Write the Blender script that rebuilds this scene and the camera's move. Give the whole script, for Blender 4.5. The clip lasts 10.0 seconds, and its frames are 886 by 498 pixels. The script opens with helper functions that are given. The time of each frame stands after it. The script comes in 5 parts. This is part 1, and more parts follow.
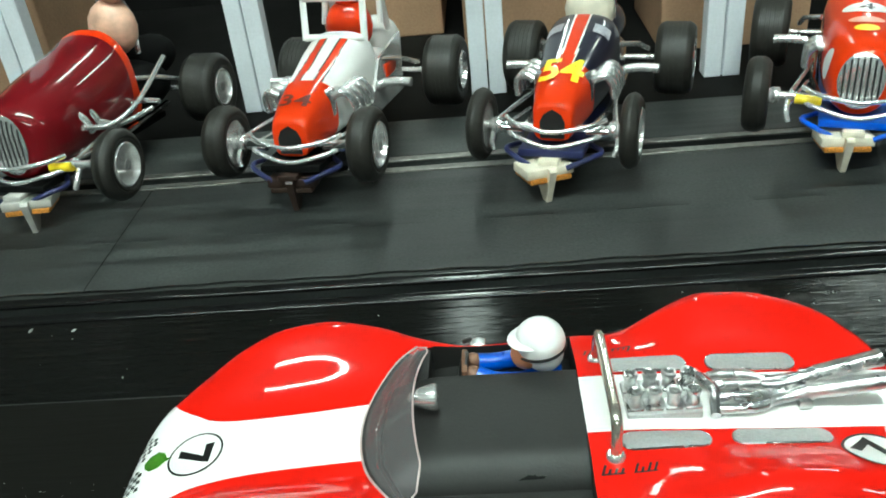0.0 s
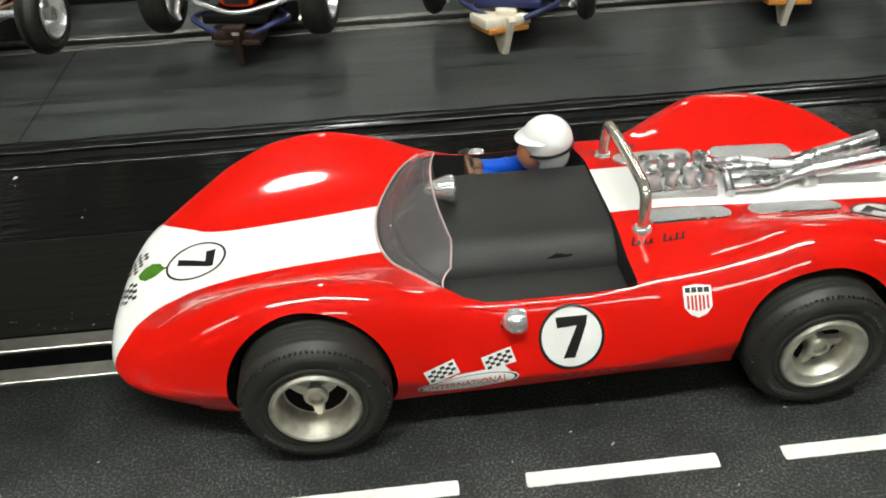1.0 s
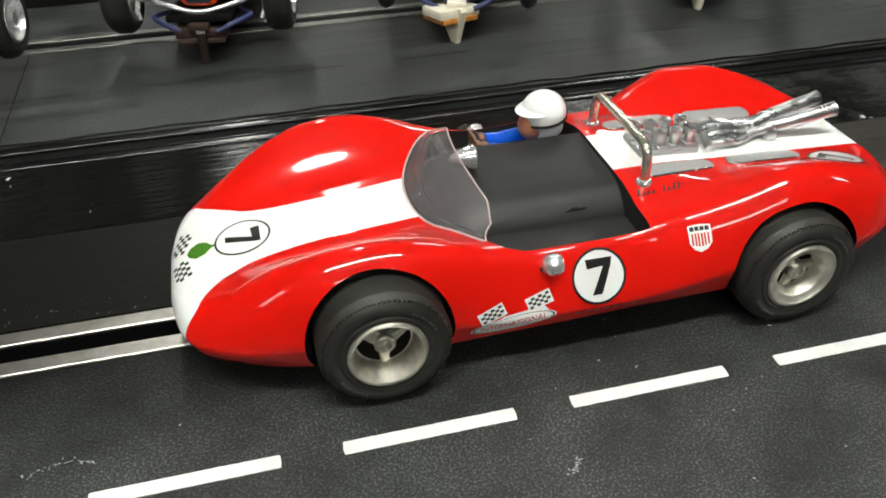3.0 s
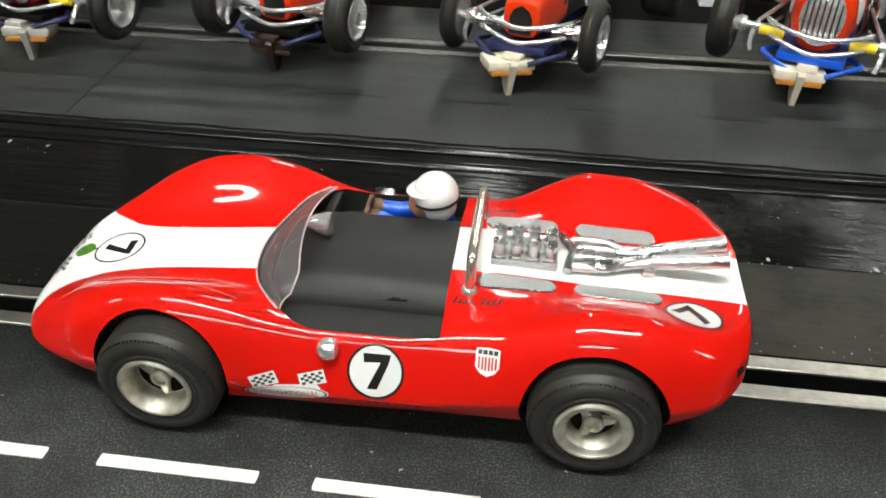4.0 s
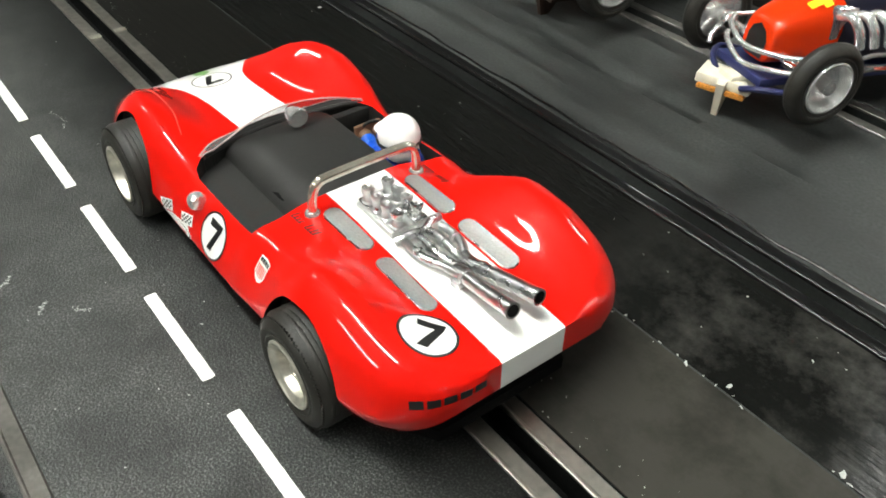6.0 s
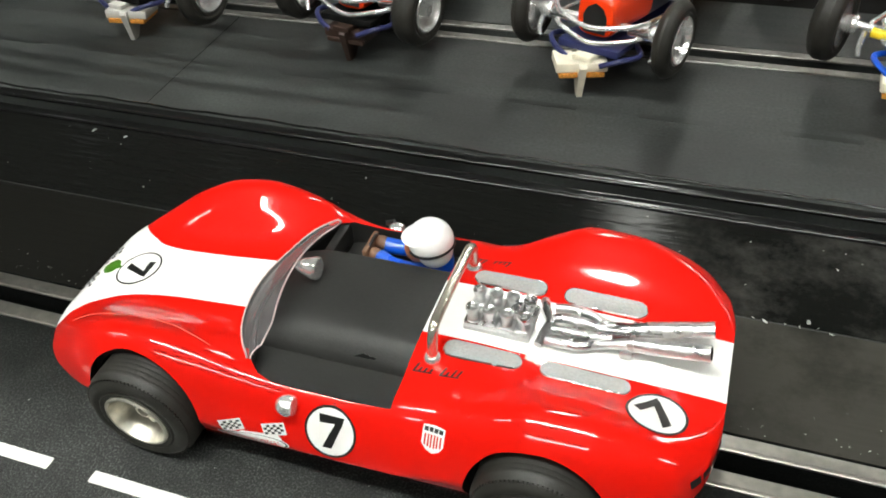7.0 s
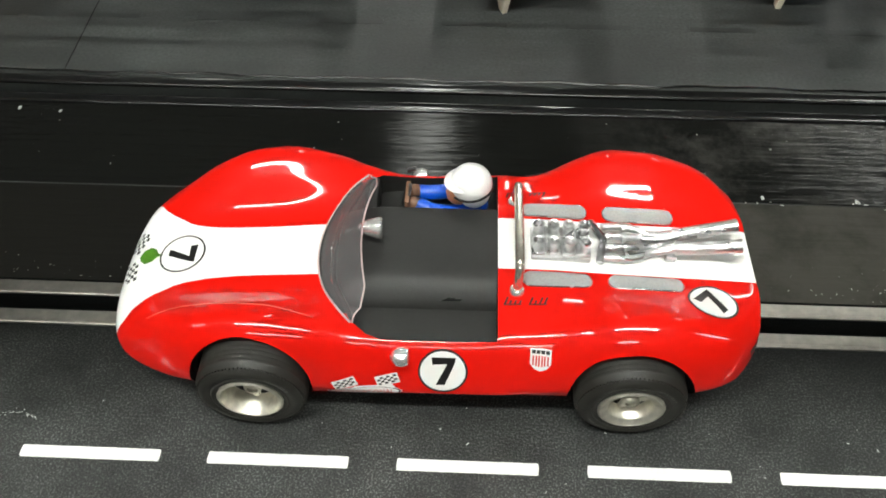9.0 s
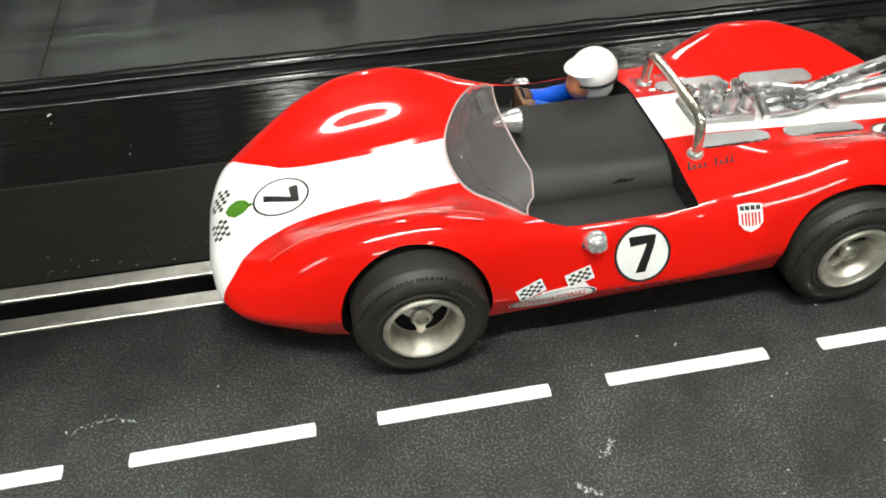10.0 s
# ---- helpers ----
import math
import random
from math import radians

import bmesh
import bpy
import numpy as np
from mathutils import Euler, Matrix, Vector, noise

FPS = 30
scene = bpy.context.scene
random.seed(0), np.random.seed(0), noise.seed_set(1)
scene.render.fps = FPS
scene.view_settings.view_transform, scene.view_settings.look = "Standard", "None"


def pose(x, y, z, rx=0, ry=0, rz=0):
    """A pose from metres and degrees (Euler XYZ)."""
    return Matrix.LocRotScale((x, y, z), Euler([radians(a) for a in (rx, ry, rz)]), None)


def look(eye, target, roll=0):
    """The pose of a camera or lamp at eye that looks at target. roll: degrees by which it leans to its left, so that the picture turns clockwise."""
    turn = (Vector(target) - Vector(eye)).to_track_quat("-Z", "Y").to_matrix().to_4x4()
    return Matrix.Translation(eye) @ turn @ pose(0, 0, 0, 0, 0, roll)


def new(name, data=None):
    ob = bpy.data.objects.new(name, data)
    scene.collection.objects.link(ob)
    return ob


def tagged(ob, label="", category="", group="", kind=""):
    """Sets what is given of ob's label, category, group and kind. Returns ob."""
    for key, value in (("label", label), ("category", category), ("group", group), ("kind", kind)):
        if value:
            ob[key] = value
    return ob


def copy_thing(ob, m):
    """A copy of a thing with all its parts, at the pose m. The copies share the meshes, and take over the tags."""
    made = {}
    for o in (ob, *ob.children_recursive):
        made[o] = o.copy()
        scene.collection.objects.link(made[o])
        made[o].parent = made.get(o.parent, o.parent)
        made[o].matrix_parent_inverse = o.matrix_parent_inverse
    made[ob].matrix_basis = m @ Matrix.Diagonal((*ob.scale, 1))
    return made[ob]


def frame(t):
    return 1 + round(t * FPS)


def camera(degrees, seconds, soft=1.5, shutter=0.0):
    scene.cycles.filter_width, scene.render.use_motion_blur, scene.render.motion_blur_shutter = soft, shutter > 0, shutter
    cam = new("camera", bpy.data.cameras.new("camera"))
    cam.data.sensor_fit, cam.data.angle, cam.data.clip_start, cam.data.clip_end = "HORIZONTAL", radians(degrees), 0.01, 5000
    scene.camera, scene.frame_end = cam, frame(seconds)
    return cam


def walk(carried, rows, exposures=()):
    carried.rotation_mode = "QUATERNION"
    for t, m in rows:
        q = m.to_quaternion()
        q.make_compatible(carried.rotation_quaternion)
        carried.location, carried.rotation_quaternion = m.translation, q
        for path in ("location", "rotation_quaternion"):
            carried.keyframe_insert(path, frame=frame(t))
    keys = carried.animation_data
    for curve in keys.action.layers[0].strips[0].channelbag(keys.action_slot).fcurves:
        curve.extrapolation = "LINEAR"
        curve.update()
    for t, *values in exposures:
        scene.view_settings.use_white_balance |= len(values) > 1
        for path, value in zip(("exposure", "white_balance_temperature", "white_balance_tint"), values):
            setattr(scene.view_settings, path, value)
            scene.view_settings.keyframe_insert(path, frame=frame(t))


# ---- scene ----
SOFT, SHUTTER = 1.8, 0.0
EXPOSURES = [(t, s, 6500 - 600 * max(0, 1 - t), tint) for t, s, tint in ((0.0, -0.12, -8), (0.5, -0.08, 0), (1.0, -0.24, 8), (2.0, -0.28, 10), (3.5, -0.2, 10), (4.0, -0.12, 10), (4.5, -0.30, 10), (5.0, -0.18, 10), (5.5, 0.12, 10), (6.0, 0.22, 10), (7.5, -0.10, 10), (8.0, -0.14, 10), (8.5, -0.20, 10), (9.0, -0.16, 10), (9.5, -0.05, 10), (10.0, 0.0, 10))]
cam = camera(55.56, 10.0, soft=SOFT, shutter=SHUTTER)
# seconds, eye, target, roll
PATH = [
    (0, (0.0486, -0.0896, 0.1609), (0.0280, 0.1656, 0.0046), -6.14),
    (0.1, (0.0431, -0.0865, 0.1585), (0.0234, 0.1660, -0.0023), -5.70),
    (0.5, (0.0267, -0.1021, 0.1438), (0.0164, 0.1471, -0.0229), -4.35),
    (1, (0.0163, -0.1033, 0.1318), (0.0357, 0.1389, -0.0441), -2.41),
    (1.5, (-0.0048, -0.1045, 0.1334), (0.0358, 0.1325, -0.0460), -1.10),
    (2, (-0.0245, -0.0961, 0.1342), (0.0396, 0.1362, -0.0445), -0.46),
    (2.2, (-0.0278, -0.0915, 0.1335), (0.0460, 0.1375, -0.0457), 0.40),
    (3.3, (-0.0097, -0.1276, 0.1452), (0.0281, 0.1121, -0.0313), -1.65),
    (3.5, (0.0095, -0.1284, 0.1510), (0.0261, 0.1150, -0.0236), -1.96),
    (3.7, (0.0310, -0.1395, 0.1501), (0.0312, 0.1118, -0.0139), -0.29),
    (4, (0.0826, -0.1166, 0.1564), (0.0523, 0.1226, -0.0221), 0.60),
    (4.2, (0.1187, -0.1211, 0.1584), (0.0528, 0.1162, -0.0129), -0.67),
    (4.5, (0.1501, -0.0947, 0.1554), (0.0499, 0.1209, -0.0276), -2.27),
    (5, (0.1936, -0.0775, 0.1462), (0.0633, 0.1160, -0.0424), 0.91),
    (5.2, (0.2155, -0.0829, 0.1485), (0.0717, 0.1046, -0.0364), 2.96),
    (5.5, (0.2233, -0.0592, 0.1501), (0.0616, 0.1001, -0.0461), 1.38),
    (5.7, (0.2299, -0.0602, 0.1597), (0.0567, 0.0953, -0.0296), 3.26),
    (6, (0.2228, -0.0395, 0.1585), (0.0397, 0.1013, -0.0329), 0.55),
    (6.2, (0.2205, -0.0327, 0.1617), (0.0435, 0.1128, -0.0320), -0.66),
    (7.3, (0.0841, -0.0917, 0.1881), (0.0347, 0.1223, -0.0162), -5.71),
    (7.5, (0.0677, -0.0834, 0.1944), (0.0324, 0.1164, -0.0266), -5.86),
    (8, (0.0570, -0.0841, 0.2041), (0.0354, 0.1064, -0.0267), -3.56),
    (8.5, (0.0662, -0.0941, 0.2311), (0.0537, 0.0929, -0.0031), -0.94),
    (9, (0.0552, -0.0968, 0.2119), (0.0475, 0.0921, -0.0211), -0.02),
    (9.2, (0.0399, -0.1168, 0.1930), (0.0380, 0.0890, -0.0253), 0.37),
    (9.5, (0.0172, -0.1072, 0.1653), (0.0228, 0.1017, -0.0499), -1.51),
    (9.7, (-0.0002, -0.1215, 0.1536), (0.0201, 0.1017, -0.0459), -0.86),
    (10, (-0.0185, -0.1078, 0.1476), (0.0232, 0.1088, -0.0557), -0.65),
]
walk(cam, [(t, look(eye, target, roll)) for t, eye, target, roll in PATH], exposures=EXPOSURES)

# ---- light: a dim hall with ceiling tubes over the track ----
world = bpy.data.worlds.new("world")
scene.world = world
world.use_nodes = True
world.node_tree.nodes["Background"].inputs["Color"].default_value = (0.9, 0.95, 1.0, 1)
world.node_tree.nodes["Background"].inputs["Strength"].default_value = 0.005


# ---- materials ----
def mat(name, color, rough=0.5, metal=0.0, coat=0.0, grain=0.0, grain_scale=600.0, bump=0.0, bump_scale=900.0, stain=0.0, stain_scale=25.0, spec=0.5):
    """A plain surface with fine grain, wider stains and relief; scales are per metre."""
    m = bpy.data.materials.new(name)
    m.use_nodes = True
    n, l = m.node_tree.nodes, m.node_tree.links
    b = n["Principled BSDF"]
    b.inputs["Base Color"].default_value = (*color, 1)
    b.inputs["Roughness"].default_value = rough
    b.inputs["Metallic"].default_value = metal
    b.inputs["Coat Weight"].default_value = coat
    b.inputs["Coat Roughness"].default_value = 0.04
    b.inputs["Coat IOR"].default_value = 1.41
    b.inputs["Specular IOR Level"].default_value = spec
    co = n.new("ShaderNodeTexCoord").outputs["Object"]
    last = None
    for amount, scale in ((grain, grain_scale), (stain, stain_scale)):
        if not amount:
            continue
        t = n.new("ShaderNodeTexNoise")
        t.inputs["Scale"].default_value, t.inputs["Detail"].default_value = scale, 5
        l.new(co, t.inputs["Vector"])
        r = n.new("ShaderNodeMapRange")
        r.inputs["From Min"].default_value, r.inputs["From Max"].default_value = 0.3, 0.7
        r.inputs["To Min"].default_value, r.inputs["To Max"].default_value = 1 - amount, 1 + amount
        l.new(t.outputs["Fac"], r.inputs["Value"])
        mix = n.new("ShaderNodeMix")
        mix.data_type, mix.blend_type = "RGBA", "MULTIPLY"
        mix.inputs["Factor"].default_value = 1
        if last:
            l.new(last, mix.inputs["A"])
        else:
            mix.inputs["A"].default_value = (*color, 1)
        l.new(r.outputs["Result"], mix.inputs["B"])
        last = mix.outputs["Result"]
    if last:
        l.new(last, b.inputs["Base Color"])
        r = n.new("ShaderNodeMapRange")
        r.inputs["To Min"].default_value, r.inputs["To Max"].default_value = rough * 0.8, min(1, rough * 1.25)
        l.new(t.outputs["Fac"], r.inputs["Value"])
        l.new(r.outputs["Result"], b.inputs["Roughness"])
    if bump:
        t = n.new("ShaderNodeTexNoise")
        t.inputs["Scale"].default_value, t.inputs["Detail"].default_value = bump_scale, 4
        l.new(co, t.inputs["Vector"])
        k = n.new("ShaderNodeBump")
        k.inputs["Strength"].default_value, k.inputs["Distance"].default_value = bump, 0.0004
        l.new(t.outputs["Fac"], k.inputs["Height"])
        l.new(k.outputs["Normal"], b.inputs["Normal"])
    return m


def glass(name, tint=(1, 1, 1), rough=0.02, alpha=0.25):
    """Thin clear plastic: mostly see-through with a glossy face."""
    m = bpy.data.materials.new(name)
    m.use_nodes = True
    n, l = m.node_tree.nodes, m.node_tree.links
    n.remove(n["Principled BSDF"])
    a, g, mix, f = (n.new(k) for k in ("ShaderNodeBsdfTransparent", "ShaderNodeBsdfGlossy", "ShaderNodeMixShader", "ShaderNodeFresnel"))
    a.inputs["Color"].default_value = (*tint, 1)
    g.inputs["Roughness"].default_value = rough
    f.inputs["IOR"].default_value = 1.5
    k = n.new("ShaderNodeMath")
    k.operation, k.inputs[1].default_value = "MULTIPLY", 0.45
    l.new(f.outputs["Fac"], k.inputs[0])
    l.new(k.outputs[0], mix.inputs["Fac"])
    l.new(a.outputs["BSDF"], mix.inputs[1])
    l.new(g.outputs["BSDF"], mix.inputs[2])
    haze, d = n.new("ShaderNodeMixShader"), n.new("ShaderNodeBsdfDiffuse")
    haze.inputs["Fac"].default_value = alpha
    d.inputs["Color"].default_value = (0.7, 0.66, 0.68, 1)
    l.new(mix.outputs["Shader"], haze.inputs[1])
    l.new(d.outputs["BSDF"], haze.inputs[2])
    l.new(haze.outputs["Shader"], n["Material Output"].inputs["Surface"])
    return m


M = {
    "track": mat("track_plastic", (0.006, 0.0065, 0.0063), 0.42, spec=0.34, grain=0.5, grain_scale=1000, bump=0.8, bump_scale=1500, stain=0.35, stain_scale=30),
    "track_worn": mat("track_smooth", (0.0205, 0.0228, 0.0216), 0.42, spec=0.5, grain=0.4, grain_scale=800, bump=0.2, bump_scale=900, stain=0.5, stain_scale=22),
    "steel": mat("rail_steel", (0.46, 0.44, 0.395), 0.36, 1.0, grain=0.15, grain_scale=300, stain=0.15, stain_scale=40),
    "steel_dull": mat("dulled_rail_steel", (0.2, 0.195, 0.18), 0.5, 0.9, grain=0.2, grain_scale=300, stain=0.3, stain_scale=40),
    "gloss_black": mat("gloss_black_paint", (0.006, 0.006, 0.006), 0.16, bump=0.3, bump_scale=160, stain=0.3, stain_scale=40),
    "dull_rail": mat("dull_rail", (0.10, 0.095, 0.085), 0.4, 0.6, grain=0.2, stain=0.3, stain_scale=60),
    "chip": mat("pale_dust", (0.42, 0.43, 0.41), 0.7),
    "housing": mat("grey_metal", (0.14, 0.145, 0.14), 0.6, stain=0.1, stain_scale=10),
    "ceiling": mat("ceiling_paint", (0.15, 0.156, 0.152), 0.8, stain=0.06, stain_scale=2),
    "slot": mat("slot_black", (0.004, 0.004, 0.004), 0.7, spec=0.15),
    "worn_dash": mat("worn_black_dash", (0.012, 0.0132, 0.0126), 0.46, spec=0.45, stain=0.6, stain_scale=90),
    "crease": mat("pale_crease_red", (0.62, 0.10, 0.07), 0.4),
    "line": mat("line_paint", (0.78, 0.78, 0.75), 0.6, grain=0.06, grain_scale=800, stain=0.08, stain_scale=60),
    "rubber": mat("tyre_rubber", (0.0195, 0.0185, 0.0155), 0.5, spec=0.4, grain=0.2, grain_scale=500, stain=0.25, stain_scale=90, bump=0.2, bump_scale=700),
    "rubber_worn": mat("worn_rubber", (0.13, 0.128, 0.115), 0.6),
    "rim": mat("cast_aluminium", (0.62, 0.595, 0.52), 0.38, 0.85, grain=0.12, stain=0.25, stain_scale=160, bump=0.2, bump_scale=400),
    "chrome": mat("chrome", (0.85, 0.85, 0.85), 0.09, 1.0, bump=0.05, bump_scale=300),
    "bright": mat("bright_metal", (0.8, 0.8, 0.79), 0.24, 0.75, stain=0.1, stain_scale=120, bump=0.1, bump_scale=300),
    "warm_metal": mat("warm_tinted_metal", (0.74, 0.70, 0.60), 0.2, 0.85, stain=0.2, stain_scale=140, bump=0.1, bump_scale=300),
    "foil": mat("vacuum_plated_silver", (0.58, 0.58, 0.58), 0.27, 1.0, grain=0.1, bump=1.0, bump_scale=420, stain=0.12, stain_scale=100),
    "black": mat("black_satin", (0.021, 0.0208, 0.0198), 0.5, spec=0.3, grain=0.06, grain_scale=900, stain=0.14, stain_scale=50, bump=0.12, bump_scale=1400),
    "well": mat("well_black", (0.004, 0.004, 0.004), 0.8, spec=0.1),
    "white": mat("white_paint", (0.84, 0.84, 0.82), 0.3, coat=0.6, stain=0.03, stain_scale=80),
    "helmet": mat("white_helmet_paint", (0.86, 0.86, 0.85), 0.3, coat=0.5, bump=0.5, bump_scale=330, stain=0.03, stain_scale=200),
    "ink": mat("black_ink", (0.01, 0.01, 0.01), 0.35),
    "decal_white": mat("decal_white", (0.8, 0.8, 0.78), 0.3, coat=0.4),
    "green": mat("decal_green", (0.055, 0.17, 0.012), 0.35, grain=0.25, grain_scale=1500),
    "decal_red": mat("decal_red", (0.6, 0.03, 0.02), 0.35),
    "yellow": mat("decal_yellow", (0.9, 0.68, 0.02), 0.35),
    "blue": mat("blue_paint", (0.003, 0.085, 0.56), 0.3, coat=0.6, bump=0.4, bump_scale=500),
    "skin": mat("figure_skin_paint", (0.5, 0.2, 0.1), 0.5),
    "brown": mat("brown_paint", (0.16, 0.08, 0.045), 0.5, grain=0.3, grain_scale=500),
    "clear": glass("clear_plastic", (0.93, 0.92, 0.93), alpha=0.11, rough=0.08),
    "edge": mat("milky_plastic_edge", (0.47, 0.36, 0.35), 0.3),
    "mesh": mat("vent_mesh", (0.48, 0.485, 0.48), 0.4, 0.7, grain=0.1, grain_scale=1600, bump=0.5, bump_scale=1500),
    "maroon": mat("maroon_enamel", (0.15, 0.004, 0.008), 0.4, coat=1.0, spec=0.1, stain=0.15, stain_scale=60),
    "orange_red": mat("orange_red_enamel", (0.66, 0.036, 0.003), 0.4, coat=1.0, spec=0.08, bump=0.1, bump_scale=160),
    "navy_black": mat("blue_black_enamel", (0.012, 0.012, 0.025), 0.35, coat=1.0, spec=0.3),
    "navy": mat("navy_plastic", (0.02, 0.025, 0.09), 0.4),
    "nylon": mat("white_nylon", (0.74, 0.68, 0.55), 0.5, stain=0.12, stain_scale=150),
    "grey_nylon": mat("grey_nylon", (0.42, 0.41, 0.38), 0.5, stain=0.12, stain_scale=150),
    "copper": mat("copper_braid", (0.75, 0.32, 0.06), 0.45, 0.5, grain=0.4, grain_scale=1500, bump=0.8, bump_scale=1800),
    "dark_brown": mat("dark_brown_plastic", (0.028, 0.014, 0.009), 0.5, grain=0.3),
    "pale_skin": mat("pale_figure_paint", (0.68, 0.42, 0.30), 0.45, coat=0.4, stain=0.25, stain_scale=160),
    "decal_dark_red": mat("decal_dark_red", (0.10, 0.012, 0.008), 0.4),
    "decal_grey": mat("decal_grey", (0.36, 0.36, 0.40), 0.4, grain=0.3, grain_scale=900),
    "decal_pink": mat("decal_pink", (0.8, 0.4, 0.3), 0.4),
    "plaster": mat("hall_paint", (0.10, 0.106, 0.104), 0.8, stain=0.1, stain_scale=2),
    "post": mat("white_foam_board", (0.76, 0.79, 0.84), 0.7, stain=0.06, stain_scale=30, grain=0.04),
    "card": mat("brown_cardboard", (0.36, 0.22, 0.13), 0.8, grain=0.1, stain=0.15, stain_scale=20),
    "dark_card": mat("dark_board", (0.006, 0.0058, 0.0055), 0.8, spec=0.1, stain=0.3, stain_scale=20),
}
tube = bpy.data.materials.new("fluorescent_tube")
tube.use_nodes = True
tube.node_tree.nodes["Principled BSDF"].inputs["Emission Color"].default_value = (0.98, 1.0, 0.93, 1)
tube.node_tree.nodes["Principled BSDF"].inputs["Emission Strength"].default_value = 86.0
M["tube"] = tube
dim_tube = tube.copy()
dim_tube.name = "dim_fluorescent_tube"
dim_tube.node_tree.nodes["Principled BSDF"].inputs["Emission Strength"].default_value = 30.0
M["dim_tube"] = dim_tube
soft_tube = tube.copy()
soft_tube.name = "softer_fluorescent_tube"
soft_tube.node_tree.nodes["Principled BSDF"].inputs["Emission Strength"].default_value = 26.0
M["soft_tube"] = soft_tube


def wavy_gloss(name="wiped_black_paint", tone_low=(0.0062, 0.0064, 0.0059), tone_high=(0.040, 0.039, 0.036), rough=0.085, scuff=(0.11, 0.26), spec=0.06, depth=1.0, cloud=(0.44, 0.66)):
    """Thick black paint, wiped on lengthways: long ripples, dull scuffs, and a paler tone for scuffs and sheen."""
    m = mat(name, tone_low, rough, spec=spec)
    n, l = m.node_tree.nodes, m.node_tree.links
    b = n["Principled BSDF"]
    mp = n.new("ShaderNodeMapping")
    mp.inputs["Scale"].default_value = (34, 420, 100)
    l.new(n["Texture Coordinate"].outputs["Object"], mp.inputs["Vector"])
    t, s = n.new("ShaderNodeTexNoise"), n.new("ShaderNodeTexNoise")
    t.inputs["Scale"].default_value, t.inputs["Detail"].default_value = 1.0, 4
    l.new(mp.outputs["Vector"], t.inputs["Vector"])
    k = n.new("ShaderNodeBump")
    k.inputs["Strength"].default_value, k.inputs["Distance"].default_value = depth, 0.0004
    l.new(t.outputs["Fac"], k.inputs["Height"])
    l.new(k.outputs["Normal"], b.inputs["Normal"])
    s.inputs["Scale"].default_value, s.inputs["Detail"].default_value, s.inputs["Roughness"].default_value = 34, 9, 0.7
    l.new(n["Texture Coordinate"].outputs["Object"], s.inputs["Vector"])
    r = n.new("ShaderNodeMapRange")
    r.inputs["From Min"].default_value, r.inputs["From Max"].default_value = 0.48, 0.66
    r.inputs["To Min"].default_value, r.inputs["To Max"].default_value = scuff
    l.new(s.outputs["Fac"], r.inputs["Value"])
    # the scuffed stretch lies behind the car's tail; its paler tone also paints in grey sheen
    sep = n.new("ShaderNodeSeparateXYZ")
    l.new(n["Texture Coordinate"].outputs["Object"], sep.inputs[0])
    e0 = [n.new("ShaderNodeMapRange") for _ in range(2)]
    both = n.new("ShaderNodeMath")
    for e, (a, c) in zip(e0, ((0.09, 0.14), (0.27, 0.20))):
        e.inputs["From Min"].default_value, e.inputs["From Max"].default_value = a, c
        l.new(sep.outputs["X"], e.inputs["Value"])
    both.operation = "MULTIPLY"
    l.new(e0[0].outputs["Result"], both.inputs[0])
    l.new(e0[1].outputs["Result"], both.inputs[1])
    mixr = n.new("ShaderNodeMix")
    mixr.inputs["A"].default_value = rough
    l.new(both.outputs[0], mixr.inputs["Factor"])
    l.new(r.outputs["Result"], mixr.inputs["B"])
    l.new(mixr.outputs["Result"], b.inputs["Roughness"])
    pale, film = n.new("ShaderNodeMapRange"), n.new("ShaderNodeMath")
    pale.inputs["From Min"].default_value, pale.inputs["From Max"].default_value = cloud
    l.new(s.outputs["Fac"], pale.inputs["Value"])
    film.operation = "MULTIPLY"
    l.new(pale.outputs["Result"], film.inputs[0])
    l.new(both.outputs[0], film.inputs[1])
    tone = n.new("ShaderNodeMix")
    tone.data_type = "RGBA"
    tone.inputs["A"].default_value, tone.inputs["B"].default_value = (*tone_low, 1), (*tone_high, 1)
    l.new(film.outputs[0], tone.inputs["Factor"])
    l.new(tone.outputs["Result"], b.inputs["Base Color"])
    return m


M["wiped"] = wavy_gloss()
M["wiped_worn"] = wavy_gloss("worn_black_paint", (0.0066, 0.0064, 0.0056), (0.038, 0.036, 0.031), 0.42, (0.4, 0.55), 0.07, 0.5, (0.22, 0.55))


# ---- mesh helpers ----
def part(name, bm, material, parent=None, label="", smooth=True, sharp=40):
    """Links a bmesh as one mesh object, under a thing or a part."""
    me = bpy.data.meshes.new(name)
    bmesh.ops.recalc_face_normals(bm, faces=bm.faces)
    bm.to_mesh(me)
    bm.free()
    for m in material if isinstance(material, (list, tuple)) else [material]:
        me.materials.append(m)
    if smooth:
        me.shade_smooth()
        me.set_sharp_from_angle(angle=radians(sharp))
    ob = new(name, me)
    if parent:
        ob.parent = parent
    return tagged(ob, label)


def thing(name, label, category, m=None, group="", kind=""):
    ob = new(name)
    ob.empty_display_size = 0.01
    if m is not None:
        ob.matrix_basis = m
    return tagged(ob, label, category, group, kind)


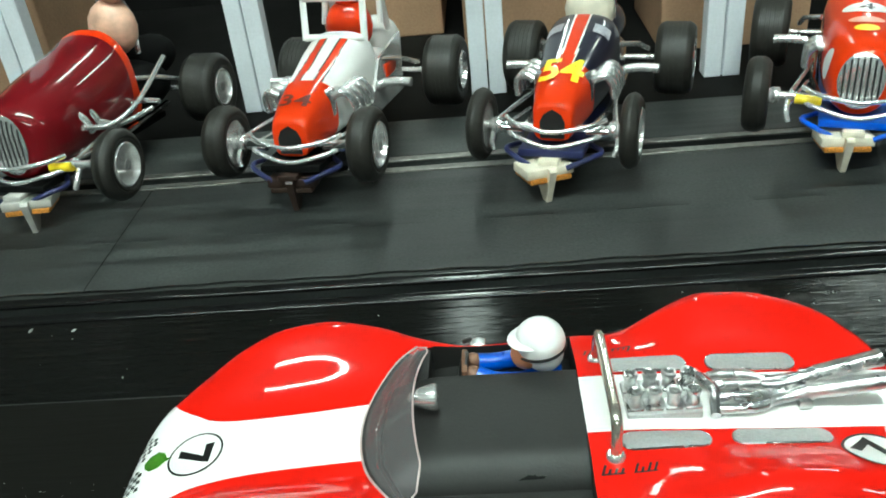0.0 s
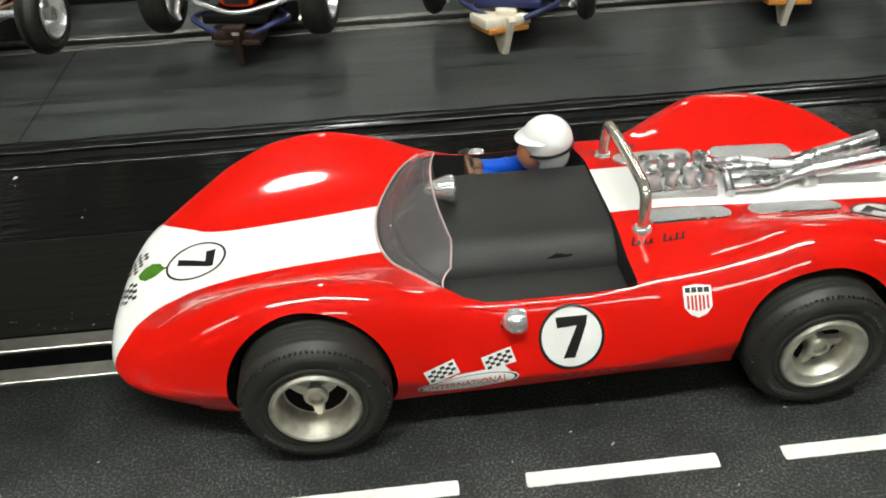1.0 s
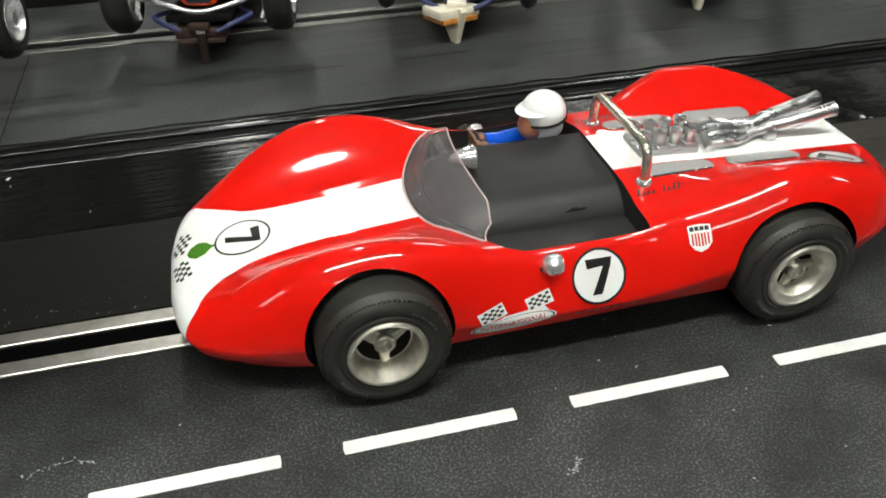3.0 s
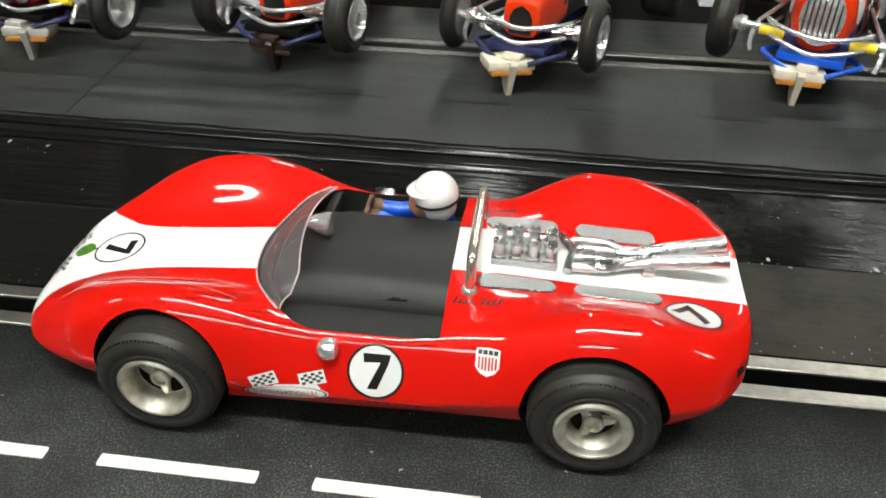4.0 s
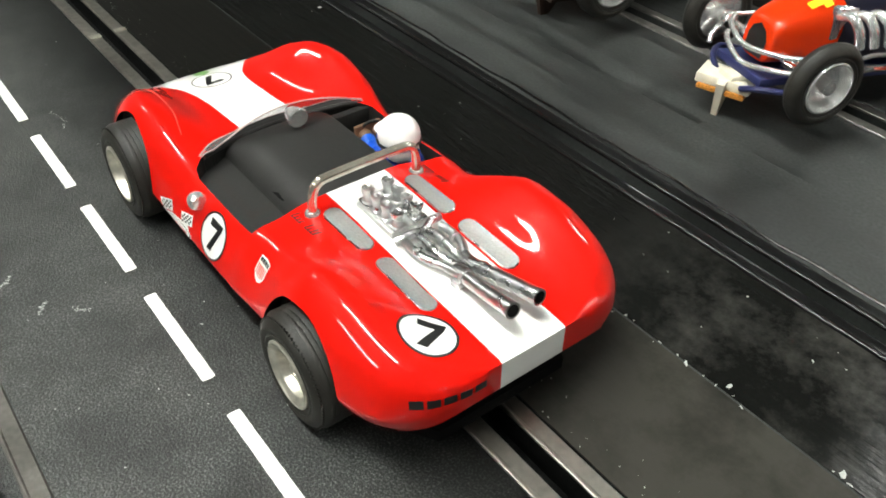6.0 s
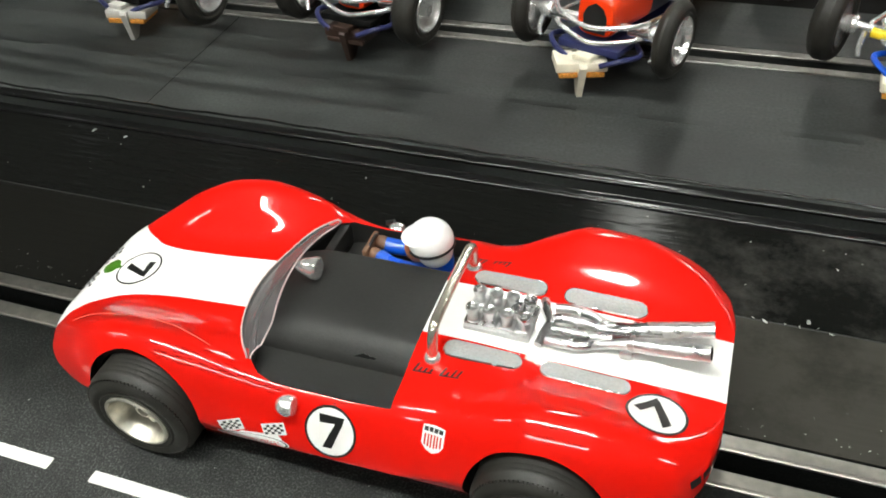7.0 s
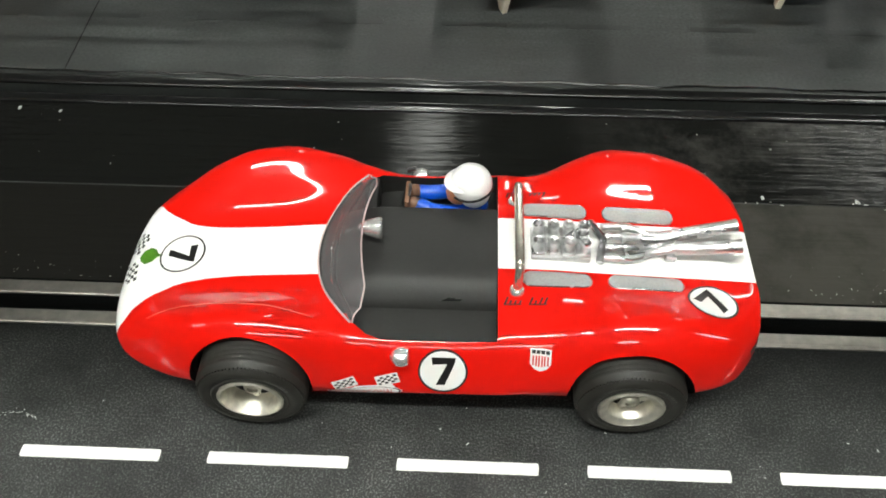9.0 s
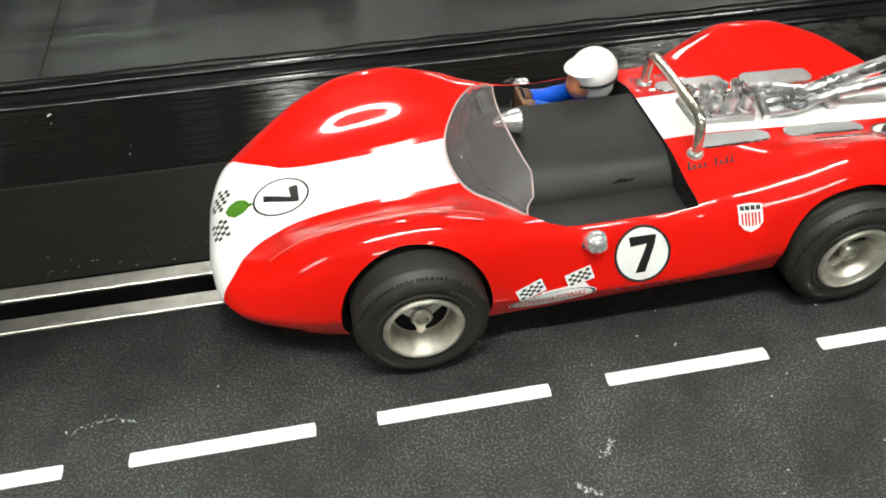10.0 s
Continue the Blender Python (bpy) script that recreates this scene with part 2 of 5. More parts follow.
def box(x0, x1, y0, y1, z0, z1, bevel=0.0, bm=None, seg=2):
    bm = bm or bmesh.new()
    made = bmesh.ops.create_cube(bm, size=1.0)["verts"]
    for v in made:
        v.co = Vector(((x0 + x1) / 2 + v.co.x * (x1 - x0), (y0 + y1) / 2 + v.co.y * (y1 - y0), (z0 + z1) / 2 + v.co.z * (z1 - z0)))
    if bevel:
        edges = list({e for v in made for e in v.link_edges})
        bmesh.ops.bevel(bm, geom=edges, offset=bevel, segments=seg, affect="EDGES", profile=0.5)
    return bm


def lathe(profile, n=48, axis="y", at=(0, 0, 0), bm=None, caps=True):
    """Turns a profile of (radius, along) round an axis through at."""
    bm = bm or bmesh.new()
    rings = []
    for r, a in profile:
        ring = []
        for k in range(n):
            c, s = math.cos(2 * math.pi * k / n), math.sin(2 * math.pi * k / n)
            p = {"y": (r * c, a, r * s), "x": (a, r * c, r * s), "z": (r * c, r * s, a)}[axis]
            ring.append(bm.verts.new(Vector(at) + Vector(p)))
        rings.append(ring)
    for a, b in zip(rings, rings[1:]):
        for k in range(n):
            bm.faces.new((a[k], a[(k + 1) % n], b[(k + 1) % n], b[k]))
    for ring in (rings[0], rings[-1]) if caps else ():
        if len({tuple(v.co) for v in ring}) > 2:
            bm.faces.new(ring)
    bmesh.ops.remove_doubles(bm, verts=bm.verts, dist=1e-7)
    return bm


def rod(points, radius, n=10, bm=None, radii=None):
    """A round bar along a line of points."""
    bm = bm or bmesh.new()
    pts = [Vector(p) for p in points]
    rings, up = [], None
    for i, p in enumerate(pts):
        d = (pts[min(i + 1, len(pts) - 1)] - pts[max(i - 1, 0)]).normalized()
        if up is None:
            up = d.orthogonal().normalized()
        side = d.cross(up).normalized()
        up = side.cross(d).normalized()
        r = radii[i] if radii else radius
        rings.append([bm.verts.new(p + r * (math.cos(2 * math.pi * k / n) * up + math.sin(2 * math.pi * k / n) * side)) for k in range(n)])
    for a, b in zip(rings, rings[1:]):
        for k in range(n):
            bm.faces.new((a[k], a[(k + 1) % n], b[(k + 1) % n], b[k]))
    bm.faces.new(rings[0])
    bm.faces.new(rings[-1])
    return bm


def smooth_line(points, n=8):
    """More points along a Catmull-Rom curve."""
    p = [Vector(q) for q in points]
    p = [2 * p[0] - p[1], *p, 2 * p[-1] - p[-2]]
    out = []
    for a, b, c, d in zip(p, p[1:], p[2:], p[3:]):
        for k in range(n):
            t = k / n
            out.append(0.5 * (2 * b + (c - a) * t + (2 * a - 5 * b + 4 * c - d) * t * t + (3 * b - 3 * c + d - a) * t**3))
    return [*out, p[-2]]


def extrude_profile(profile, x0, x1, bm=None, steps=1):
    """A closed outline of (y, z), drawn out along x."""
    bm = bm or bmesh.new()
    rings = [[bm.verts.new((x0 + (x1 - x0) * i / steps, y, z)) for y, z in profile] for i in range(steps + 1)]
    n = len(profile)
    for a, b in zip(rings, rings[1:]):
        for k in range(n):
            bm.faces.new((a[k], a[(k + 1) % n], b[(k + 1) % n], b[k]))
    bm.faces.new(rings[0])
    bm.faces.new(rings[-1])
    return bm


def prism(outline, z0, z1):
    bm = bmesh.new()
    lo = [bm.verts.new((x, y, z0)) for x, y in outline]
    hi = [bm.verts.new((x, y, z1)) for x, y in outline]
    n = len(outline)
    for k in range(n):
        bm.faces.new((lo[k], lo[(k + 1) % n], hi[(k + 1) % n], hi[k]))
    bm.faces.new(lo)
    bm.faces.new(hi)
    return bm


def ball(at, r, scale=(1, 1, 1), n=16, bm=None):
    bm = bm or bmesh.new()
    made = bmesh.ops.create_uvsphere(bm, u_segments=n, v_segments=n // 2, radius=r)["verts"]
    for v in made:
        v.co = Vector(at) + Vector([c * s for c, s in zip(v.co, scale)])
    return bm




def dusty(m):
    """Sandy grain of pale and dark specks, and a thin cloudy film of dust, on the near lanes; from y = 0 to 0.045 the
    film thins and the plate turns smoother and darker, and stays so beyond.
    """
    n, l = m.node_tree.nodes, m.node_tree.links
    b = n["Principled BSDF"]
    co = n["Texture Coordinate"].outputs["Object"]
    t, r, sep, e, k, mix = n.new("ShaderNodeTexNoise"), n.new("ShaderNodeMapRange"), n.new("ShaderNodeSeparateXYZ"), n.new("ShaderNodeMapRange"), n.new("ShaderNodeMath"), n.new("ShaderNodeMix")
    t.inputs["Scale"].default_value, t.inputs["Detail"].default_value, t.inputs["Roughness"].default_value = 42, 8, 0.68
    l.new(co, t.inputs["Vector"])
    r.inputs["From Min"].default_value, r.inputs["From Max"].default_value = 0.32, 0.70
    r.inputs["To Min"].default_value = 0.12
    l.new(t.outputs["Fac"], r.inputs["Value"])
    l.new(co, sep.inputs[0])
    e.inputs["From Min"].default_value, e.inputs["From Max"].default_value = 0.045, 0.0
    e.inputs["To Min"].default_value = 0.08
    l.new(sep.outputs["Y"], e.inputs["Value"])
    k.operation = "MULTIPLY"
    l.new(r.outputs["Result"], k.inputs[0])
    l.new(e.outputs["Result"], k.inputs[1])
    dim = n.new("ShaderNodeMix")
    dim.data_type, dim.blend_type = "RGBA", "MULTIPLY"
    dim.inputs["Factor"].default_value = 1
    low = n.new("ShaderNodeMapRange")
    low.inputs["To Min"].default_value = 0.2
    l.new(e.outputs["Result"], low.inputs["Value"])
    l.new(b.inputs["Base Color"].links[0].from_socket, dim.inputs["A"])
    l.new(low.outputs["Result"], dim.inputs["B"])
    # specks: sparse pale grains over near-black plastic
    cell = n.new("ShaderNodeTexNoise")
    cell.inputs["Scale"].default_value, cell.inputs["Detail"].default_value, cell.inputs["Roughness"].default_value = 1800, 2, 0.6
    l.new(co, cell.inputs["Vector"])
    rc = n.new("ShaderNodeMapRange")
    rc.interpolation_type = "SMOOTHSTEP"
    rc.inputs["From Min"].default_value, rc.inputs["From Max"].default_value = 0.45, 0.72
    rc.inputs["To Min"].default_value, rc.inputs["To Max"].default_value = 0.36, 2.5
    l.new(cell.outputs["Fac"], rc.inputs["Value"])
    kk = n.new("ShaderNodeMath")
    kk.operation = "MULTIPLY"
    l.new(k.outputs[0], kk.inputs[0])
    l.new(rc.outputs["Result"], kk.inputs[1])
    mix.data_type, mix.clamp_factor = "RGBA", False
    l.new(kk.outputs[0], mix.inputs["Factor"])
    l.new(dim.outputs["Result"], mix.inputs["A"])
    mix.inputs["B"].default_value = (0.076, 0.080, 0.076, 1)
    l.new(mix.outputs["Result"], b.inputs["Base Color"])
    bump = b.inputs["Normal"].links[0].from_node
    st = n.new("ShaderNodeMapRange")
    st.inputs["To Min"].default_value, st.inputs["To Max"].default_value = 0.1, 0.85
    l.new(e.outputs["Result"], st.inputs["Value"])
    l.new(st.outputs["Result"], bump.inputs["Strength"])
    sp = n.new("ShaderNodeMapRange")
    sp.inputs["To Min"].default_value, sp.inputs["To Max"].default_value = 0.06, 0.36
    l.new(e.outputs["Result"], sp.inputs["Value"])
    l.new(sp.outputs["Result"], b.inputs["Specular IOR Level"])


def streaky(m):
    """Faint lengthways wiping marks, some duller, some shinier."""
    n, l = m.node_tree.nodes, m.node_tree.links
    b = n["Principled BSDF"]
    mp = n.new("ShaderNodeMapping")
    mp.inputs["Scale"].default_value = (9, 170, 60)
    l.new(n["Texture Coordinate"].outputs["Object"], mp.inputs["Vector"])
    t, r, q, mix = n.new("ShaderNodeTexNoise"), n.new("ShaderNodeMapRange"), n.new("ShaderNodeMapRange"), n.new("ShaderNodeMix")
    t.inputs["Scale"].default_value, t.inputs["Detail"].default_value = 1.0, 6
    l.new(mp.outputs["Vector"], t.inputs["Vector"])
    r.inputs["From Min"].default_value, r.inputs["From Max"].default_value = 0.3, 0.7
    r.inputs["To Min"].default_value, r.inputs["To Max"].default_value = 0.35, 1.7
    l.new(t.outputs["Fac"], r.inputs["Value"])
    mix.data_type, mix.blend_type = "RGBA", "MULTIPLY"
    mix.inputs["Factor"].default_value = 1
    l.new(b.inputs["Base Color"].links[0].from_socket, mix.inputs["A"])
    l.new(r.outputs["Result"], mix.inputs["B"])
    l.new(mix.outputs["Result"], b.inputs["Base Color"])
    q.inputs["From Min"].default_value, q.inputs["From Max"].default_value = 0.3, 0.7
    q.inputs["To Min"].default_value, q.inputs["To Max"].default_value = 0.42, 0.70
    l.new(t.outputs["Fac"], q.inputs["Value"])
    l.new(q.outputs["Result"], b.inputs["Roughness"])


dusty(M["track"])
streaky(M["track_worn"])
# ---- hall, table and track ----
from mathutils import noise
X0, X1 = -0.75, 1.15
SLOTS = (-0.0495, 0.0495, 0.1485, 0.2475)
hall = (-3.6, 3.8, -3.2, 4.2, -0.9, 1.45)
hx0, hx1, hy0, hy1, hz0, hz1 = hall
for nm, b in (("floor", (hx0, hx1, hy0, hy1, hz0 - 0.1, hz0)), ("ceiling", (hx0, hx1, hy0, hy1, hz1, hz1 + 0.1)),
              ("wall_south", (hx0, hx1, hy0 - 0.1, hy0, hz0, hz1)), ("wall_north", (hx0, hx1, hy1, hy1 + 0.1, hz0, hz1)),
              ("wall_west", (hx0 - 0.1, hx0, hy0, hy1, hz0, hz1)), ("wall_east", (hx1, hx1 + 0.1, hy0, hy1, hz0, hz1))):
    tagged(part(nm, box(*b), M["ceiling" if nm == "ceiling" else "plaster"], smooth=False), "plain painted surface of the hall", nm.split("_")[0], kind="structure")


def ceiling_light(m, glow, label, cover=0.0):
    ob = thing("ceiling_light", label, "ceiling light", m, group="ceiling lights")
    part("housing", box(-0.62, 0.62, -0.17, 0.17, 0.03, 0.17, 0.008), M["housing"], ob, smooth=False)
    if cover:
        part("diffuser", box(-0.6, 0.6, -cover / 2, cover / 2, -0.016, 0.029, 0.014), glow, ob, "long milky diffuser")
    for y in () if cover else (-0.023, 0.023):
        part("tube", rod([(-0.6, y, 0), (0.6, y, 0)], 0.019, 16), glow, ob)
    return ob


# two bright ones over the track, dim unseen ones further across the hall
first_lamp = ceiling_light(pose(-0.08, -0.30, 1.27), M["tube"], "grey ceiling light with two bright fluorescent tubes")
second_lamp = ceiling_light(pose(-0.1, -1.45, 1.27), M["soft_tube"], "grey ceiling light with a milky diffuser", 0.15)
dim_lamp = ceiling_light(pose(-0.05, 1.75, 1.27, 0, 0, 90), M["dim_tube"], "unseen grey ceiling light with two dim fluorescent tubes")
# the two at x = -2.2 and 2.2 are added as unseen fill
for x, y, turn in ((-2.2, -0.30, 0), (2.2, -0.30, 0), (1.15, 2.0, 90)):
    copy_thing(dim_lamp, pose(x, y, 1.27, 0, 0, turn))

# table under the track
table = thing("table", "dark board table under the slot track", "table")
part("tabletop", box(X0, X1, -0.6, 1.0, -0.045, -0.012, 0.002), M["dark_card"], table, smooth=False)
for x in (X0 + 0.08, X1 - 0.08):
    for y in (-0.52, 0.92):
        part("leg", box(x - 0.03, x + 0.03, y - 0.03, y + 0.03, hz0, -0.046), M["dark_card"], table, smooth=False)


def track_profile(y0, y1, slots, top=0.0):
    """Cross-section of a moulded track plate with its slots."""
    out = [(y0, -0.0118), (y0, top - 0.0006), (y0 + 0.0006, top)]
    for s in slots:
        for side in (-1, 1):
            w = 0.0085 if side < 0 else 0.0027
            v = 0.0027 if side < 0 else 0.0085
            out += [(s + side * w, top), (s + side * w, top - 0.0004), (s + side * v, top - 0.0004)] if side < 0 else [(s + side * w, top - 0.0004), (s + side * v, top - 0.0004), (s + side * v, top)]
            if side < 0:
                out += [(s - 0.0027, top - 0.008), (s + 0.0027, top - 0.008)]
    out += [(y1 - 0.0006, top), (y1, top - 0.0006), (y1, -0.0118)]
    return out


def rail(s, side, parent, material, name="rail"):
    """One pressed strip beside a slot, with a turned-up lip at its near edge."""
    a, b = (s - 0.0083, s - 0.0030) if side < 0 else (s + 0.0026, s + 0.0079)
    top = 0.0006
    out = [(a, -0.0003), (a, top * 0.6), (a + 0.0003, top), (a + 0.0009, top), (a + 0.0013, top * 0.55), (b - 0.0004, top * 0.4), (b, -0.0003)]
    return part(name, extrude_profile(out, X0, X1), material, parent, smooth=False)


def painted_rail(s, side, parent):
    """A rail under thick black paint, rounded and shiny, with a fine bead of paint at its edges."""
    a, b = (s - 0.0083, s - 0.0030) if side < 0 else (s + 0.0026, s + 0.0079)
    out = [(a, -0.0003), (a, 0.0003), (a + 0.0002, 0.0008), (a + 0.0006, 0.0010), (a + 0.0010, 0.0008), (a + 0.0013, 0.0004), (a + 0.0018, 0.0003), (b - 0.0012, 0.0003), (b - 0.0009, 0.0006), (b - 0.0005, 0.0007), (b - 0.0001, 0.0004), (b, -0.0003)]
    bm = extrude_profile(out, X0, X1, steps=420)
    for v in bm.verts:
        if v.co.z > 0.0002:
            v.co.z += 0.00016 * noise.noise((v.co.x * 45, v.co.y * 900, s * 50)) + 0.00007 * noise.noise((v.co.x * 200, v.co.y * 1500, 3))
    part("rail", bm, M["gloss_black"], parent, "rail under glossy black paint", sharp=70)


def black_dash(parent, x):
    return part("dash", box(x + 0.004, x + 0.031, 0.1940, 0.1968, 0.00002, 0.00008), M["worn_dash"], parent, smooth=False)


ragged = random.Random(5)


def painted_dash(x0, x1):
    """A taped and painted dash with slightly ragged edges and rounded corners."""
    xs = np.linspace(x0 + 0.0004, x1 - 0.0004, 34)
    low = [(x, -0.0017 + ragged.gauss(0, 0.00003)) for x in xs]
    high = [(x, 0.0017 + ragged.gauss(0, 0.00003)) for x in reversed(xs)]
    ends = [[(x + d, y + ragged.gauss(0, 0.00003)) for x, d, y in ((x1, -0.0001, -0.0016), (x1, 0.0, -0.0008), (x1, 0.0001, 0.0004), (x1, -0.00005, 0.00155))], [(x + d, y + ragged.gauss(0, 0.00003)) for x, d, y in ((x0, 0.0001, 0.0016), (x0, 0.0, 0.0006), (x0, -0.0001, -0.0004), (x0, 0.00005, -0.00155))]]
    return prism([*low, *ends[0], *high, *ends[1]], 0.00002, 0.00024)


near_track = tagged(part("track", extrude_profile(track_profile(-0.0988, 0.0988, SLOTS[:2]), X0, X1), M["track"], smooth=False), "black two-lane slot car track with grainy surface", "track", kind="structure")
far_track = tagged(part("track", extrude_profile(track_profile(0.0992, 0.2970, SLOTS[2:]), X0, X1), M["track_worn"], smooth=False), "black two-lane slot car track painted glossy black", "track", kind="structure")
for s, tr, m in ((SLOTS[0], near_track, M["dull_rail"]), (SLOTS[1], near_track, M["steel"]), (SLOTS[2], far_track, M["track_worn"]), (SLOTS[3], far_track, M["steel_dull"])):
    for side in (-1, 1):
        if s == SLOTS[2]:
            painted_rail(s, side, tr)
        else:
            rail(s, side, tr, m)
part("paint_bead", rod([(x, 0.1588 + 0.0004 * math.sin(90 * x) + 0.0003 * math.sin(233 * x), 0.0002) for x in np.arange(X0, X1, 0.004)], 0.0005, 6), M["gloss_black"], far_track, "ragged edge of the black paint")
for k in range(-13, 20):
    x = -0.0634 + 0.0511 * k
    part("dash", painted_dash(x, x + 0.038), M["line"], near_track, smooth=False)
    black_dash(far_track, x)

tagged(part("paint_strip", box(X0, X1, 0.0994, 0.1398, 0.00003, 0.00028), M["wiped"], far_track, smooth=False), "strip of glossy wiped black paint")
tagged(part("paint_strip", box(X0, X1, 0.0579, 0.0986, 0.00003, 0.00024), M["wiped_worn"], near_track, smooth=False), "strip of worn black paint")
for y0, y1 in ((0.0412, 0.0464), (0.0522, 0.0574)):
    part("rail_joint", box(-0.1290, -0.1258, y0, y1, 0.0003, 0.0009, 0.0002, seg=1), M["rim"], near_track, "bright worn rail ends", smooth=False)
# joints between track lengths, a hair of black gap
for x in (-0.104, -0.465, 0.54):
    part("joint", box(x - 0.0002, x + 0.0002, 0.1592, 0.2388, 0.00002, 0.00010), M["slot"], far_track, smooth=False)


# dust, chips and scuffs lying on the track
rnd = random.Random(11)
bm = bmesh.new()


def chip(bm, x, y, z, size, long=1.0):
    a = rnd.uniform(0, math.pi)
    c, s = math.cos(a), math.sin(a)
    n = 5
    lo = []
    for k in range(n):
        t = 2 * math.pi * k / n + rnd.uniform(-0.4, 0.4)
        u, v = size * long * math.cos(t), size * math.sin(t) * rnd.uniform(0.5, 1)
        lo.append(bm.verts.new((x + u * c - v * s, y + u * s + v * c, z)))
    top_v = bm.verts.new((x, y, z + size * 0.5))
    for k in range(n):
        bm.faces.new((lo[k], lo[(k + 1) % n], top_v))
    bm.faces.new(lo)


for x, y, z, size in ((-0.1132, 0.1367, 0.0003, 0.0011), (-0.0974, 0.1356, 0.0003, 0.0009), (0.156, 0.1015, 0.0003, 0.0009), (0.188, 0.1010, 0.0003, 0.0011), (0.222, 0.113, 0.0003, 0.0010)):
    chip(bm, x, y, z, size, 1.2)
for _ in range(190):
    x, y = rnd.uniform(-0.3, 0.35), rnd.uniform(-0.09, 0.036)
    chip(bm, x, y, 0.0, rnd.choice((0.00012, 0.00016, 0.0002, 0.0003)), rnd.uniform(1, 2))
for _ in range(60):
    chip(bm, rnd.uniform(-0.3, 0.35), rnd.uniform(0.1, 0.137), 0.00028, rnd.choice((0.00012, 0.00016, 0.0003)), rnd.uniform(1, 2))
for _ in range(40):
    chip(bm, rnd.uniform(0.1, 0.35), rnd.gauss(0.0992, 0.0008), 0.00028, rnd.choice((0.0002, 0.0003, 0.0005)), rnd.uniform(1, 2.5))
# a dusty band beside the rail of the car's lane
for _ in range(330):
    y = 0.0590 + abs(rnd.gauss(0, 0.0045))
    chip(bm, rnd.uniform(-0.28, 0.32), y, 0.00024, rnd.choice((0.00007, 0.0001, 0.00014, 0.0002)), rnd.uniform(1, 2.2))
# curved scuffs of many flecks
for cx, cy, r, a0, a1 in ((-0.069, 0.006, 0.008, 0.7, 2.6), (0.031, -0.022, 0.007, 3.4, 4.4), (0.0285, -0.0145, 0.006, 5.2, 6.2), (0.0, -0.035, 0.012, 0.2, 0.9)):
    for a in np.linspace(a0, a1, 26):
        chip(bm, cx + (r + rnd.gauss(0, 0.0005)) * math.cos(a), cy + (r * 0.7 + rnd.gauss(0, 0.0005)) * math.sin(a), 0.0, rnd.uniform(0.0001, 0.0003), rnd.uniform(1, 3))
tagged(part("dust", bm, M["chip"], smooth=False), "pale dust flecks and chips on the track", "dust", kind="stuff")

# ---- the red racing car ----
CAR = Matrix.Translation((0, 0.053, 0.0010))
car = thing("model_race_car", "glossy red model race car with white stripe and number 7", "model car", CAR)


def pchip(xs, ys, x):
    """Monotone cubic through stations."""
    xs, ys, x = np.array(xs, float), np.array(ys, float), np.array(x, float)
    h, d = np.diff(xs), np.diff(ys) / np.diff(xs)
    m = np.zeros(len(xs))
    m[0], m[-1] = d[0], d[-1]
    for i in range(1, len(xs) - 1):
        if d[i - 1] * d[i] > 0:
            w1, w2 = 2 * h[i] + h[i - 1], h[i] + 2 * h[i - 1]
            m[i] = (w1 + w2) / (w1 / d[i - 1] + w2 / d[i])
    i = np.clip(np.searchsorted(xs, x) - 1, 0, len(xs) - 2)
    t = (x - xs[i]) / h[i]
    return (1 + 2 * t) * (1 - t) ** 2 * ys[i] + t * (1 - t) ** 2 * h[i] * m[i] + t * t * (3 - 2 * t) * ys[i + 1] + t * t * (t - 1) * h[i] * m[i + 1]


